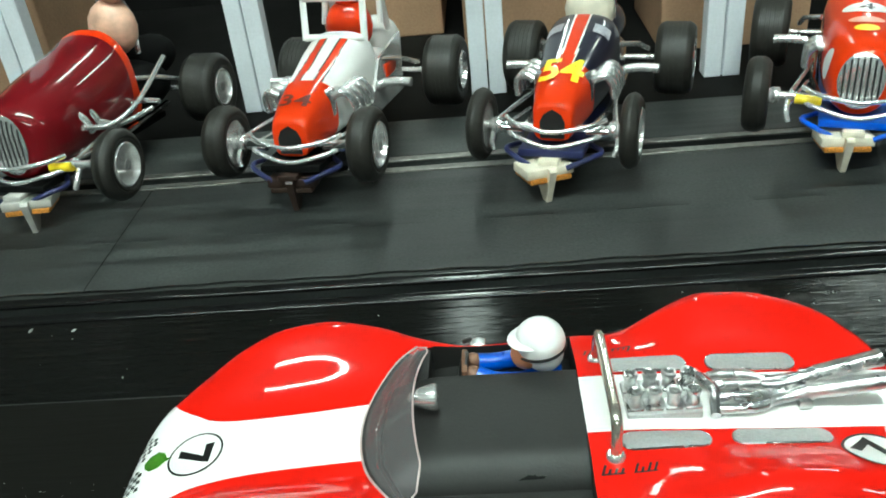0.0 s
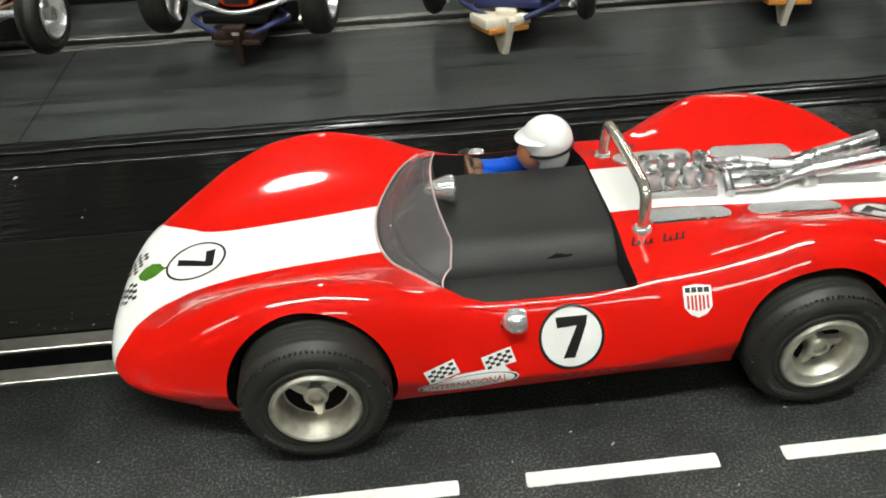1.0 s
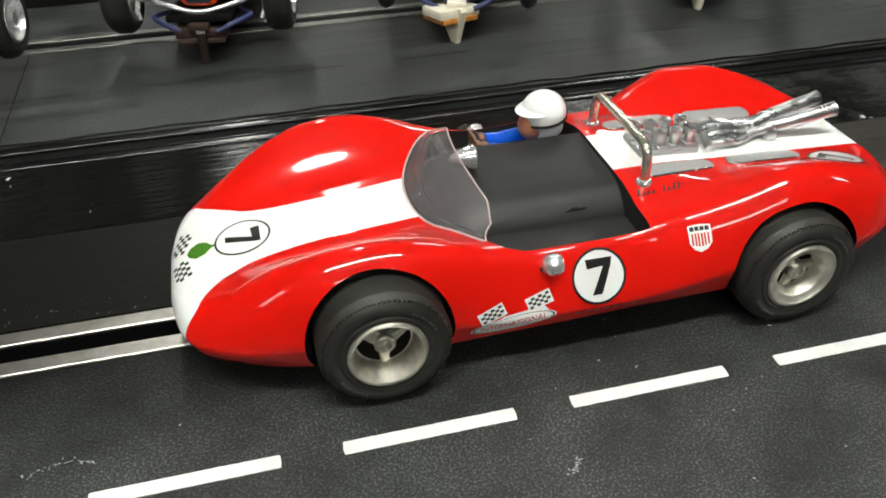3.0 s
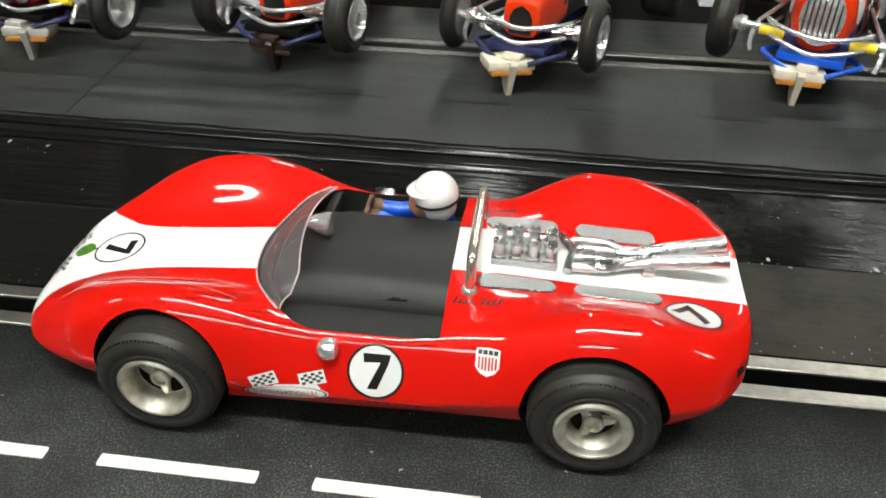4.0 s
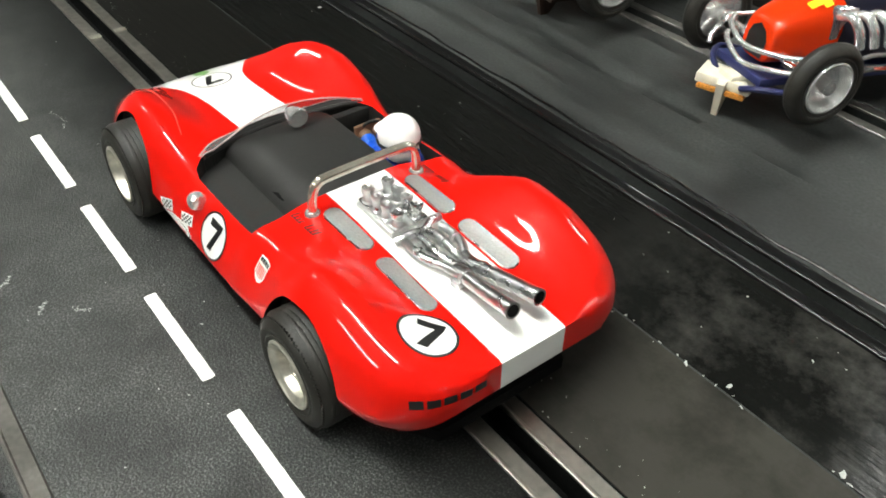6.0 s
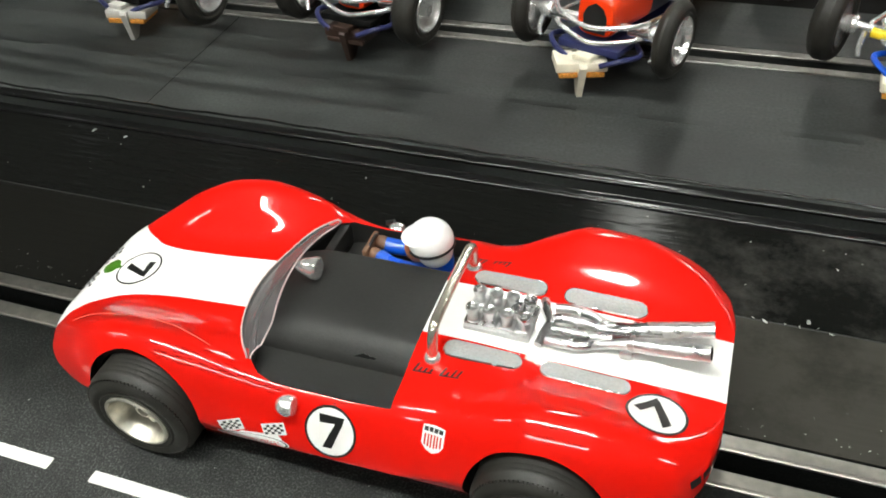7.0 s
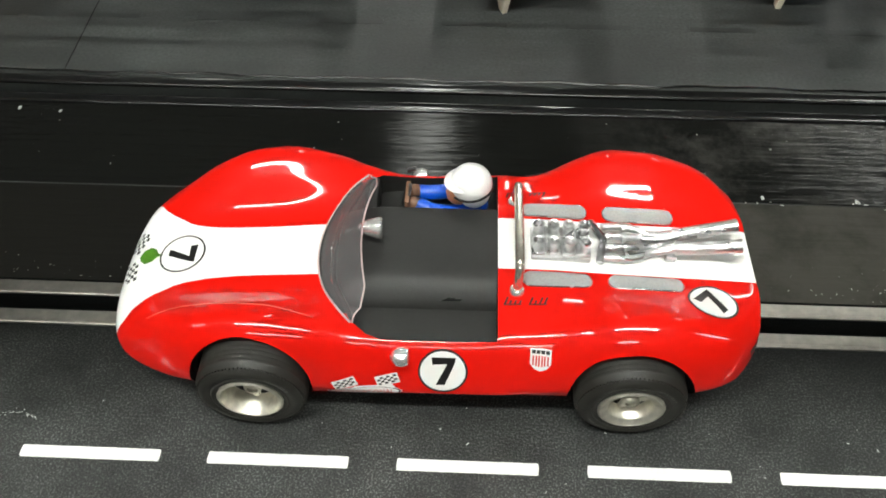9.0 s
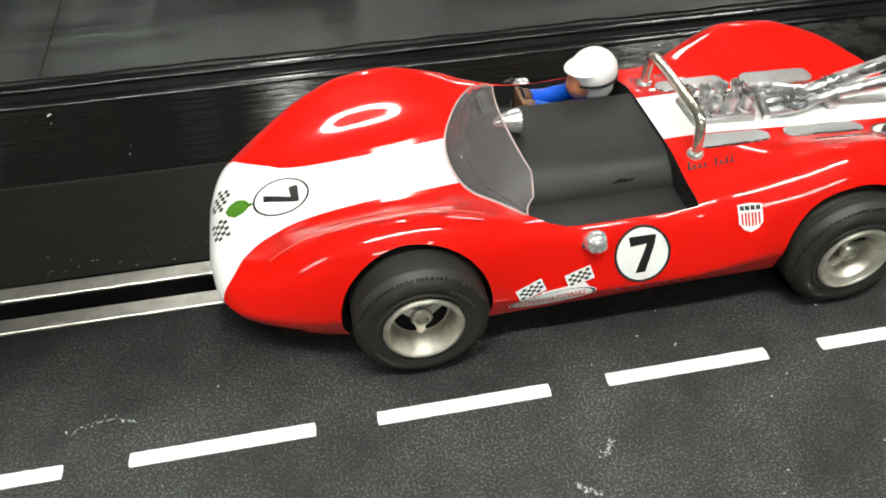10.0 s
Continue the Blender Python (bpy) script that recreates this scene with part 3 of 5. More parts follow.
# mm: x, half-width, centre height, crest offset, crest height, height of greatest width, bottom height, bottom half-width, fullness of the shoulder
STATIONS = [
    (-45.0, 10.0, 12.2, 6.0, 12.0, 11.5, 11.0, 9.0, 0.60),
    (-44.2, 16.0, 13.6, 10.0, 13.2, 11.0, 9.0, 14.0, 0.60),
    (-42.0, 23.0, 15.6, 16.0, 15.2, 11.5, 7.5, 20.0, 0.62),
    (-38.0, 28.3, 17.2, 20.0, 17.4, 12.3, 6.8, 25.5, 0.62),
    (-30.0, 33.3, 19.2, 24.5, 22.0, 13.5, 6.8, 30.0, 0.64),
    (-20.0, 37.0, 20.8, 27.6, 28.0, 15.5, 7.0, 34.0, 0.66),
    (-8.0, 38.8, 22.4, 29.8, 32.4, 17.5, 7.4, 36.4, 0.68),
    (2.0, 39.2, 23.4, 30.5, 33.4, 18.0, 7.6, 36.8, 0.68),
    (14.0, 39.0, 24.6, 30.8, 31.2, 16.5, 7.8, 36.8, 0.64),
    (26.0, 38.4, 25.6, 30.9, 27.4, 14.5, 8.0, 36.6, 0.56),
    (38.0, 38.2, 26.4, 31.0, 25.7, 13.5, 8.2, 36.6, 0.52),
    (52.0, 38.2, 27.6, 31.0, 25.7, 13.5, 8.4, 36.4, 0.52),
    (63.2, 38.3, 29.6, 30.6, 26.5, 14.0, 8.6, 36.2, 0.53),
    (65.2, 38.6, 29.7, 30.2, 27.2, 14.6, 8.6, 36.2, 0.54),
    (76.0, 38.4, 29.8, 29.4, 28.6, 16.2, 8.8, 36.2, 0.56),
    (88.0, 39.2, 29.2, 29.4, 32.7, 19.2, 9.0, 36.2, 0.62),
    (98.0, 39.6, 28.7, 29.6, 36.1, 21.0, 9.4, 36.0, 0.66),
    (108.0, 39.2, 28.2, 29.4, 35.8, 20.5, 10.0, 35.6, 0.66),
    (118.0, 38.0, 27.8, 28.6, 33.3, 20.0, 10.8, 34.4, 0.66),
    (126.0, 35.2, 27.4, 26.4, 30.5, 20.0, 12.8, 31.6, 0.66),
    (131.4, 29.4, 27.1, 21.0, 28.2, 20.5, 15.0, 27.0, 0.70),
    (134.0, 24.0, 26.9, 16.5, 27.3, 21.5, 17.2, 22.4, 0.75),
    (135.1, 18.5, 26.6, 12.5, 26.8, 22.5, 19.0, 17.0, 0.75),
]


def section(v):
    """Half a cross-section, from the middle of the top to the bottom of the side, in mm."""
    w, zc, yf, zf, zw, zb, wb, full = v
    pts = [(0, zc), (yf * 0.45, zc + (zf - zc) * 0.06), (yf * 0.76, zc + (zf - zc) * 0.66), (yf, zf), (yf + (w - yf) * full, zf - (zf - zw) * (0.62 - full * 0.46)), (w, zw), (w - (w - wb) * 0.25, (zw + zb) / 2), (wb, zb)]
    return smooth_line([(-pts[1][0], pts[1][1], 0), *[(a, b, 0) for a, b in pts]], 8)[8:]


def body_mesh():
    cols = np.array(STATIONS)
    xs = np.concatenate([np.linspace(-45, -38, 15)[:-1], np.linspace(-38, 126, 124), np.linspace(126, 135.1, 14)[1:]])
    vals = np.stack([pchip(cols[:, 0], cols[:, k], xs) for k in range(1, 9)], 1)
    bm = bmesh.new()
    grid = []
    for x, v in zip(xs, vals):
        half = section(v)
        ring = [(-p.x, p.y) for p in reversed(half)] + [(p.x, p.y) for p in half[1:]]
        # the far sill sits a little lower and further in than the near one
        g = max(0.0, 1 - ((x - 43) / 26) ** 2) ** 2
        waist = max(0.0, 1 - ((x - 73) / 19) ** 2) ** 2
        grid.append([(x / 1000, (y - (2.0 * g + 1.6 * waist) * min(1, max(0, y) / 28)) / 1000, (z - (0.8 * g + 1.4 * waist) * min(1, max(0, y - 15) / 15)) / 1000) for y, z in ring])
    # even out ripples without shrinking the form
    grid = np.array(grid)
    for step in (0.6, -0.62) * 16:
        mean = grid.copy()
        mean[1:-1] += 0.25 * (grid[2:] - 2 * grid[1:-1] + grid[:-2])
        mean[:, 1:-1] += 0.25 * (grid[:, 2:] - 2 * grid[:, 1:-1] + grid[:, :-2])
        grid[1:-1, 1:-1] += step * (mean - grid)[1:-1, 1:-1]
    rings = [[bm.verts.new(p) for p in row] for row in grid]
    for a, b in zip(rings, rings[1:]):
        for k in range(len(a) - 1):
            bm.faces.new((a[k], a[k + 1], b[k + 1], b[k]))
        bm.faces.new((a[-1], a[0], b[0], b[-1]))
    bm.faces.new(rings[0])
    bm.faces.new(rings[-1])
    return bm


def cut(ob, cutters):
    """Takes the cutters out of ob for good; the cut faces keep the cutter's material."""
    for c in cutters:
        k = ob.modifiers.new("cut", "BOOLEAN")
        k.operation, k.object, k.solver, k.material_mode = "DIFFERENCE", c, "EXACT", "TRANSFER"
    scene.view_layers[0].update()
    me = bpy.data.meshes.new_from_object(ob.evaluated_get(bpy.context.evaluated_depsgraph_get()))
    ob.modifiers.clear()
    ob.data = me
    for c in cutters:
        bpy.data.objects.remove(c)
    me.shade_smooth()
    me.set_sharp_from_angle(angle=radians(38))
    return ob


def livery():
    """Red enamel with the white stripe painted down the middle."""
    m = mat("red_enamel_with_stripe", (0.64, 0.007, 0.003), 0.45, coat=1.0, bump=0.05, bump_scale=130, spec=0.06)
    n, l = m.node_tree.nodes, m.node_tree.links
    b = n["Principled BSDF"]
    sep = n.new("ShaderNodeSeparateXYZ")
    l.new(n["Texture Coordinate"].outputs["Object"], sep.inputs[0])
    width = n.new("ShaderNodeFloatCurve")
    c = width.mapping.curves[0]
    for at, v in ((0.025, 0.86), (0.05, 0.68), (0.085, 0.51), (0.125, 0.395), (0.18, 0.352), (0.34, 0.35)):
        c.points.new(at, v)
    c.points[0].location = (0.0, 0.92)
    c.points[-1].location = (1.0, 0.35)
    width.mapping.update()
    x = n.new("ShaderNodeMapRange")
    x.inputs["From Min"].default_value, x.inputs["From Max"].default_value = -0.045, 0.137
    l.new(sep.outputs["X"], x.inputs["Value"])
    l.new(x.outputs["Result"], width.inputs["Value"])
    wide, ab, less = (n.new("ShaderNodeMath") for _ in range(3))
    wide.operation, wide.inputs[1].default_value = "MULTIPLY", 0.026
    l.new(width.outputs["Value"], wide.inputs[0])
    ab.operation = "ABSOLUTE"
    l.new(sep.outputs["Y"], ab.inputs[0])
    less.operation = "LESS_THAN"
    l.new(ab.outputs[0], less.inputs[0])
    l.new(wide.outputs[0], less.inputs[1])
    mix = n.new("ShaderNodeMix")
    mix.data_type = "RGBA"
    mix.inputs["A"].default_value = (0.64, 0.007, 0.003, 1)
    mix.inputs["B"].default_value = (0.83, 0.83, 0.81, 1)
    l.new(less.outputs[0], mix.inputs["Factor"])
    l.new(mix.outputs["Result"], b.inputs["Base Color"])
    return m


HUB, TYRE = 0.0139, 0.0148
ARCH = 0.0144
AXLES = (0.0, 0.1)
body = part("body", body_mesh(), livery(), car, "glossy red enamel with a white stripe")
cutters = []
for x, r in ((-0.0005, 0.0164), (0.1, 0.0166)):
    for s in (-1, 1):
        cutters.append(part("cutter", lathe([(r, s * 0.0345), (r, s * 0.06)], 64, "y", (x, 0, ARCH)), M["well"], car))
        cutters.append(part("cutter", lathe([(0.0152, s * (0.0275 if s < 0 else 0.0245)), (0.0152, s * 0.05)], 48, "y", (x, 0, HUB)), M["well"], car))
COCKPIT = [(0.024, -0.0215), (0.0265, -0.0268), (0.030, -0.0298), (0.034, -0.0308), (0.0645, -0.0308), (0.0645, 0.0290), (0.034, 0.0284), (0.030, 0.0278), (0.0265, 0.0256), (0.024, 0.0215), (0.0195, 0.012), (0.018, 0), (0.0195, -0.012)]
cutters.append(part("cutter", prism(COCKPIT, 0.0165, 0.06), M["black"], car))
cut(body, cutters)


def tyre_profile(r, w, bead):
    """Rounded shoulders, a raised ring by the bead, fine grooves round the tread."""
    h = w / 2
    side = [(bead, h - 0.0010), (bead + 0.0003, h - 0.0002), (bead + 0.0010, h), (bead + 0.0013, h + 0.0002), (bead + 0.0016, h + 0.0001), (bead + 0.0018, h - 0.0001), (r - 0.0036, h + 0.0002), (r - 0.0029, h + 0.0003), (r - 0.0022, h), (r - 0.0013, h - 0.0006), (r - 0.0006, h - 0.0015), (r - 0.00015, h - 0.0026)]
    tread = []
    for k in range(6):
        y = (h - 0.0032) * (1 - 2 * k / 5)
        tread += [(r, y + 0.0004), (r, y - 0.0004), (r - 0.00011, y - 0.00048), (r - 0.00011, y - 0.0006)]
    return side + tread[:-2] + [(a, -b) for a, b in reversed(side)]


def wheel(x, side, parent, r=TYRE, w=0.0130, y=0.0348, bead=0.0086, z=HUB, yy=None, dish=0.0052, rim_mat=None, lip=0.0):
    """A deep-dished rim with its tyre; its outer face looks along its own y. lip: width of a flat polished face round the dish."""
    h = w / 2
    inner = bead - 0.0011 - lip
    profile = [(bead, -h + 0.001), (bead, h - 0.0010), (bead + 0.0002, h + 0.0001), (bead - 0.0003, h + 0.0005), (bead - 0.0008, h + 0.0004)]
    if lip:
        profile += [(bead - 0.0010, h + 0.0001), (inner + 0.0004, h - 0.0003), (inner + 0.0001, h - 0.0006)]
    profile += [(inner, h - 0.0008), (inner - 0.0002, h - 0.0014), (inner - 0.0006, h - dish * 0.7), (inner - 0.0010, h - dish), (0.0, h - dish - 0.0002)]
    hub = part("wheel", lathe(profile, 56), rim_mat or M["rim"], parent, "dull cast aluminium rim")
    hub.matrix_basis = pose(x, side * y, z, 0, 0, 0 if side > 0 else 180) if yy is None else pose(side * y, yy, z, 0, 0, -90 if side > 0 else 90)
    part("tyre", lathe(tyre_profile(r, w, bead), 96, caps=False), M["rubber"], hub, "matt black rubber tyre", sharp=50)
    return hub


def knock_off(hub, turn, w=0.0130, dish=0.0052, reach=0.0066):
    """Three-eared spinner standing in the dish, with flat black sheets between its ears for the shade there."""
    h = w / 2 - dish
    bm = bmesh.new()
    for k in range(3):
        a = 2 * math.pi * k / 3 + turn
        c, s = math.cos(a), math.sin(a)
        pts = [(0.0, 0.0019), (0.35, 0.0015), (0.7, 0.0011), (0.93, 0.0008), (1.0, 0.0), (0.93, -0.0008), (0.7, -0.0011), (0.35, -0.0015), (0, -0.0019)]
        pts = [(u * reach, v) for u, v in pts]
        n = len(pts)
        lo = [bm.verts.new((u * c - v * s, h + 0.0004 - u * 0.02, u * s + v * c)) for u, v in pts]
        hi = [bm.verts.new((0.92 * (u * c - 0.8 * v * s), h + 0.0017 - u * 0.10, 0.92 * (u * s + 0.8 * v * c))) for u, v in pts]
        for i in range(n):
            bm.faces.new((lo[i], lo[(i + 1) % n], hi[(i + 1) % n], hi[i]))
        bm.faces.new(hi)
        bm.faces.new(lo)
    lathe([(0.0024, h), (0.0024, h + 0.0021), (0.0020, h + 0.0026), (0.0015, h + 0.0026), (0.0013, h + 0.0018), (0, h + 0.0018)], 24, bm=bm)
    nut = part("spinner", bm, M["rim"], hub, "three-eared knock-off nut", sharp=25)
    # shade in the dish, put in as flat black sectors
    dark = bmesh.new()
    for k in range(3):
        a0 = 2 * math.pi * k / 3 + turn + math.pi / 3
        arc = np.linspace(a0 - 0.86, a0 + 0.86, 13)
        ringv = [dark.verts.new((reach * 0.92 * math.cos(a), h + 0.00015, reach * 0.92 * math.sin(a))) for a in arc] + [dark.verts.new((0.0023 * math.cos(a), h + 0.00015, 0.0023 * math.sin(a))) for a in reversed(arc)]
        dark.faces.new(ringv)
    part("shaded_gap", dark, M["well"], hub, smooth=False)
    return nut


for x, turn in ((0.0, 0.52), (0.1, 0.90)):
    for side in (-1, 1):
        rear = x > 0.05
        w = wheel(x, side, car, y=(0.0356 if rear else 0.0366) if side < 0 else 0.0326 if rear else 0.0314, lip=0.0015 if rear else 0.0, dish=0.0042 if rear else 0.0054)
        knock_off(w, turn, dish=0.0042 if rear else 0.0054, reach=0.0056 if rear else 0.0066)
    part("axle", rod([(x, -0.029, HUB), (x, 0.029, HUB)], 0.0012, 8), M["steel"], car)

# flat pan between the wheels, close over the track
part("chassis", prism([(-0.034, -0.020), (-0.020, -0.026), (0.118, -0.026), (0.128, -0.020), (0.128, 0.018), (0.118, 0.022), (-0.020, 0.022), (-0.034, 0.018)], 0.0016, 0.0052), M["well"], car, "black flat chassis pan", smooth=False)

# ---- fittings of the red car ----
from mathutils.bvhtree import BVHTree

skin_tree = BVHTree.FromPolygons([v.co.copy() for v in body.data.vertices], [tuple(p.vertices) for p in body.data.polygons])


def on_skin(p, way):
    """Where a ray meets the body, and the normal there."""
    hit, nrm, _, _ = skin_tree.ray_cast(Vector(p), Vector(way))
    if hit is None:
        hit, nrm, _, _ = skin_tree.find_nearest(Vector(p) + Vector(way) * 0.01)
    return hit, (nrm if nrm.dot(Vector(way)) < 0 else -nrm)


def top(x, y):
    return on_skin((x, y, 0.08), (0, 0, -1))[0].z


def lay(name, shapes, at, u, v, way, material, parent, lift=0.00012, cell=0.0006, label=""):
    """Flat outlines (lists of (a, b) along u and v from at) pressed onto the body as thin film."""
    at, u, v, way = Vector(at), Vector(u).normalized(), Vector(v).normalized(), Vector(way).normalized()
    bm = bmesh.new()
    for outline in shapes:
        bm.faces.new([bm.verts.new((a, b, 0)) for a, b in outline])
    bmesh.ops.triangulate(bm, faces=bm.faces)
    for _ in range(5):
        long = [e for e in bm.edges if e.calc_length() > cell * 2]
        if not long:
            break
        bmesh.ops.subdivide_edges(bm, edges=long, cuts=1)
        bmesh.ops.triangulate(bm, faces=bm.faces)
    for w in bm.verts:
        hit, nrm = on_skin(at + w.co.x * u + w.co.y * v - way * 0.03, way)
        w.co = hit + nrm * lift
    film = part(name, bm, material, parent, label, sharp=80)
    return tagged(film, label, kind="stuff") if len(shapes) > 8 and name != "ring" else film


def ellipse(rx, ry=None, cx=0.0, cy=0.0, n=40):
    ry = ry or rx
    return [(cx + rx * math.cos(2 * math.pi * k / n), cy + ry * math.sin(2 * math.pi * k / n)) for k in range(n)]


def ring(r0, r1, sx=1.0, n=40):
    out = []
    for k in range(n):
        a, b = 2 * math.pi * k / n, 2 * math.pi * (k + 1) / n
        out.append([(sx * r0 * math.cos(a), r0 * math.sin(a)), (sx * r1 * math.cos(a), r1 * math.sin(a)), (sx * r1 * math.cos(b), r1 * math.sin(b)), (sx * r0 * math.cos(b), r0 * math.sin(b))])
    return out


def seven(h):
    """A bold slanted 7 of height h round its middle, as two outlines."""
    return [[(-0.36 * h, 0.5 * h), (-0.33 * h, 0.24 * h), (0.36 * h, 0.29 * h), (0.40 * h, 0.5 * h)], [(0.14 * h, 0.29 * h), (0.36 * h, 0.29 * h), (0.06 * h, -0.5 * h), (-0.22 * h, -0.5 * h)]]


def turned(shapes, deg):
    c, s = math.cos(radians(deg)), math.sin(radians(deg))
    return [[(a * c - b * s, a * s + b * c) for a, b in o] for o in shapes]


def roundel(at, u, v, way, r, h, turn=0.0, line=0.0006, label="white round decal with black 7"):
    d = lay("number_disc", [ellipse(r)], at, u, v, way, M["decal_white"], car, label=label)
    lay("ring", ring(r - line / 2, r + line / 2), at, u, v, way, M["ink"], d, 0.00020)
    lay("numeral", turned(seven(h), turn), at, u, v, way, M["ink"], d, 0.00022)
    return d


for s in (-1, 1):
    roundel((0.0505, s * 0.0355, 0.0191), (-s, 0, 0), (0, -s * 0.45, 0.89), (0, -s * 0.89, -0.45), 0.0063, 0.0084)
roundel((-0.0268, 0.0003, 0.021), (0, -1, 0), (1, 0, 0), (0, 0, -1), 0.0066, 0.0084, line=0.0005)
roundel((0.1212, -0.0182, 0.028), (0, 1, 0), (-1, 0, 0), (0, 0, -1), 0.0064, 0.0085, turn=-45)


def checks(w, h, nx, ny, ox, oy, deg=0.0):
    out = []
    for i in range(nx):
        for j in range(ny):
            if (i + j) % 2 == 0:
                out.append([(i * w / nx - w / 2, j * h / ny - h / 2), ((i + 1) * w / nx - w / 2, j * h / ny - h / 2), ((i + 1) * w / nx - w / 2, (j + 1) * h / ny - h / 2), (i * w / nx - w / 2, (j + 1) * h / ny - h / 2)])
    return [[(a + ox, b + oy) for a, b in o] for o in turned(out, deg)]


def letters(word, width, height, bold=0.0):
    """The word as flat outlines from the built-in font, fitted to width and height."""
    c = bpy.data.curves.new("word", "FONT")
    c.body, c.align_x, c.align_y, c.resolution_u, c.offset = word, "CENTER", "CENTER", 2, bold
    ob = new("word", c)
    scene.view_layers[0].update()
    me = bpy.data.meshes.new_from_object(ob.evaluated_get(bpy.context.evaluated_depsgraph_get()))
    co = np.array([v.co[:2] for v in me.vertices])
    mid, size = (co.max(0) + co.min(0)) / 2, co.max(0) - co.min(0)
    co = (co - mid) / size * (width, height)
    polys = [[tuple(co[i]) for i in p.vertices] for p in me.polygons]
    bpy.data.objects.remove(ob)
    return polys


# sponsor decal with two flags, on both flanks
for s in (-1, 1):
    at, u, way = (0.0297, s * 0.037, 0.0120), (-s, 0, 0.07), (0, -s, -0.2)
    k = lambda a, b: (-a if s > 0 else a, b)
    q = 1.4
    grow = lambda shapes: [[(x * q, y * 1.12) for x, y in o] for o in shapes]
    card = lambda w, h, ox, oy, deg: [(x + ox, y + oy) for x, y in turned([[(-w / 2, -h / 2), (w / 2, -h / 2), (w / 2, h / 2), (-w / 2, h / 2)]], deg)[0]]
    d = lay("sponsor_decal", grow([ellipse(0.0072, 0.0019), card(0.0045, 0.0029, -0.0037, 0.0033, 18), card(0.0044, 0.0029, 0.0044, 0.0036, 14), [(-0.0030, 0.0012), (0.0060, 0.0012), (0.0050, 0.0026), (0.0030, 0.0022), (-0.0018, 0.0022)]]), at, u, (0, 0, 1), way, M["decal_white"], car, label="white oval decal with two chequered flags")
    lay("flag", grow(checks(0.0039, 0.0022, 6, 4, -0.0037, 0.0033, 18)), at, u, (0, 0, 1), way, M["ink"], d, 0.00020)
    lay("flag", grow(checks(0.0038, 0.0022, 6, 4, 0.0044, 0.0036, 14)), at, u, (0, 0, 1), way, M["ink"], d, 0.00020)
    lay("rim_line", [[(0.0068 * q * x, 0.00165 * 1.12 * y) for x, y in o] for o in ring(0.97, 1.03)], at, u, (0, 0, 1), way, M["ink"], d, 0.00018)
    lay("lettering", letters("INTERNATIONAL", 0.0112 * q, 0.0014 * 1.12), at, u, (0, 0, 1), way, M["decal_red"], d, 0.00022, 0.003)
    # shield with a dark band above red bars
    at, way = (0.0757, s * 0.036, 0.0250), (0, -s, -0.5)
    sh = [(-0.0027, 0.0033), (0, 0.0036), (0.0027, 0.0033), (0.0027, -0.0012), (0.0016, -0.0028), (0, -0.0036), (-0.0016, -0.0028), (-0.0027, -0.0012)]
    d = lay("shield_decal", [sh], at, (-s, 0, 0), (0, 0, 1), way, M["decal_white"], car, label="white shield decal with red bars")
    lay("band", [[(-0.0023 + 0.0012 * i, 0.0019), (-0.0013 + 0.0012 * i, 0.0019), (-0.0013 + 0.0012 * i, 0.0030), (-0.0023 + 0.0012 * i, 0.0030)] for i in range(4)], at, (-s, 0, 0), (0, 0, 1), way, M["ink"], d, 0.00020)
    lay("bars", [[(x - 0.00022, -0.0016 - 0.0006 * (1 - abs(x) / 0.002)), (x + 0.00022, -0.0016 - 0.0006 * (1 - abs(x) / 0.002)), (x + 0.00022, 0.0013), (x - 0.00022, 0.0013)] for x in (-0.0019, -0.0011, -0.0004, 0.0004, 0.0011, 0.0019)], at, (-s, 0, 0), (0, 0, 1), way, M["decal_red"], d, 0.00020)
    # signature behind the cockpit, as bars
    marks = []
    for x0, word in ((0.0, (0.0022, 0.0012, 0.0012, 0.0012)), (0.0066, (0.0022, 0.0012, 0.0021, 0.0021))):
        for i, hgt in enumerate(word):
            x = x0 + 0.0013 * i
            marks.append([(x, 0.0), (x + 0.00055, 0.0), (x + 0.00055 + 0.4 * hgt, hgt), (x + 0.4 * hgt, hgt)])
        marks.append([(x0, -0.0002), (x0 + 0.0048, -0.0002), (x0 + 0.0048, 0.00015), (x0, 0.00015)])
    lay("signature", marks, (0.0660 if s < 0 else 0.0785, s * 0.0203, 0.03), (-s, 0, 0), (0, -s, 0), (0, 0, -1), M["ink"], car, 0.0001, label="small dark script mark")
    # small dark marks low on the sill
    lay("sill_mark", [[(x, 0), (x + 0.0013, 0), (x + 0.0013, 0.0009), (x, 0.0009)] for x in (-0.009, -0.0062, -0.0042, -0.002, 0.0004, 0.0026, 0.0048)], (0.0535, s * 0.036, 0.0112), (-s, 0, 0), (0, 0, 1), (0, -s, 0), M["ink"], car, label="small dark marks")

# fine raised line along the crease inside the front wing, its glint put into the colour
line = smooth_line([(-0.0305, -0.0240, 0), (-0.0260, -0.0234, 0), (-0.0180, -0.0231, 0), (-0.0060, -0.0238, 0), (0.0040, -0.0246, 0), (0.0110, -0.0262, 0), (0.0165, -0.0275, 0)], 6)
seam = [on_skin((p.x, p.y, 0.06), (0, 0, -1))[0] for p in line]
part("crease_glint", rod(seam, 0.0002, 6, radii=[0.00005 + 0.00016 * math.sin(math.pi * (k + 0.5) / len(seam)) ** 0.5 for k in range(len(seam))]), M["crease"], body, "thin line along the crease, pale to stand for its glint")

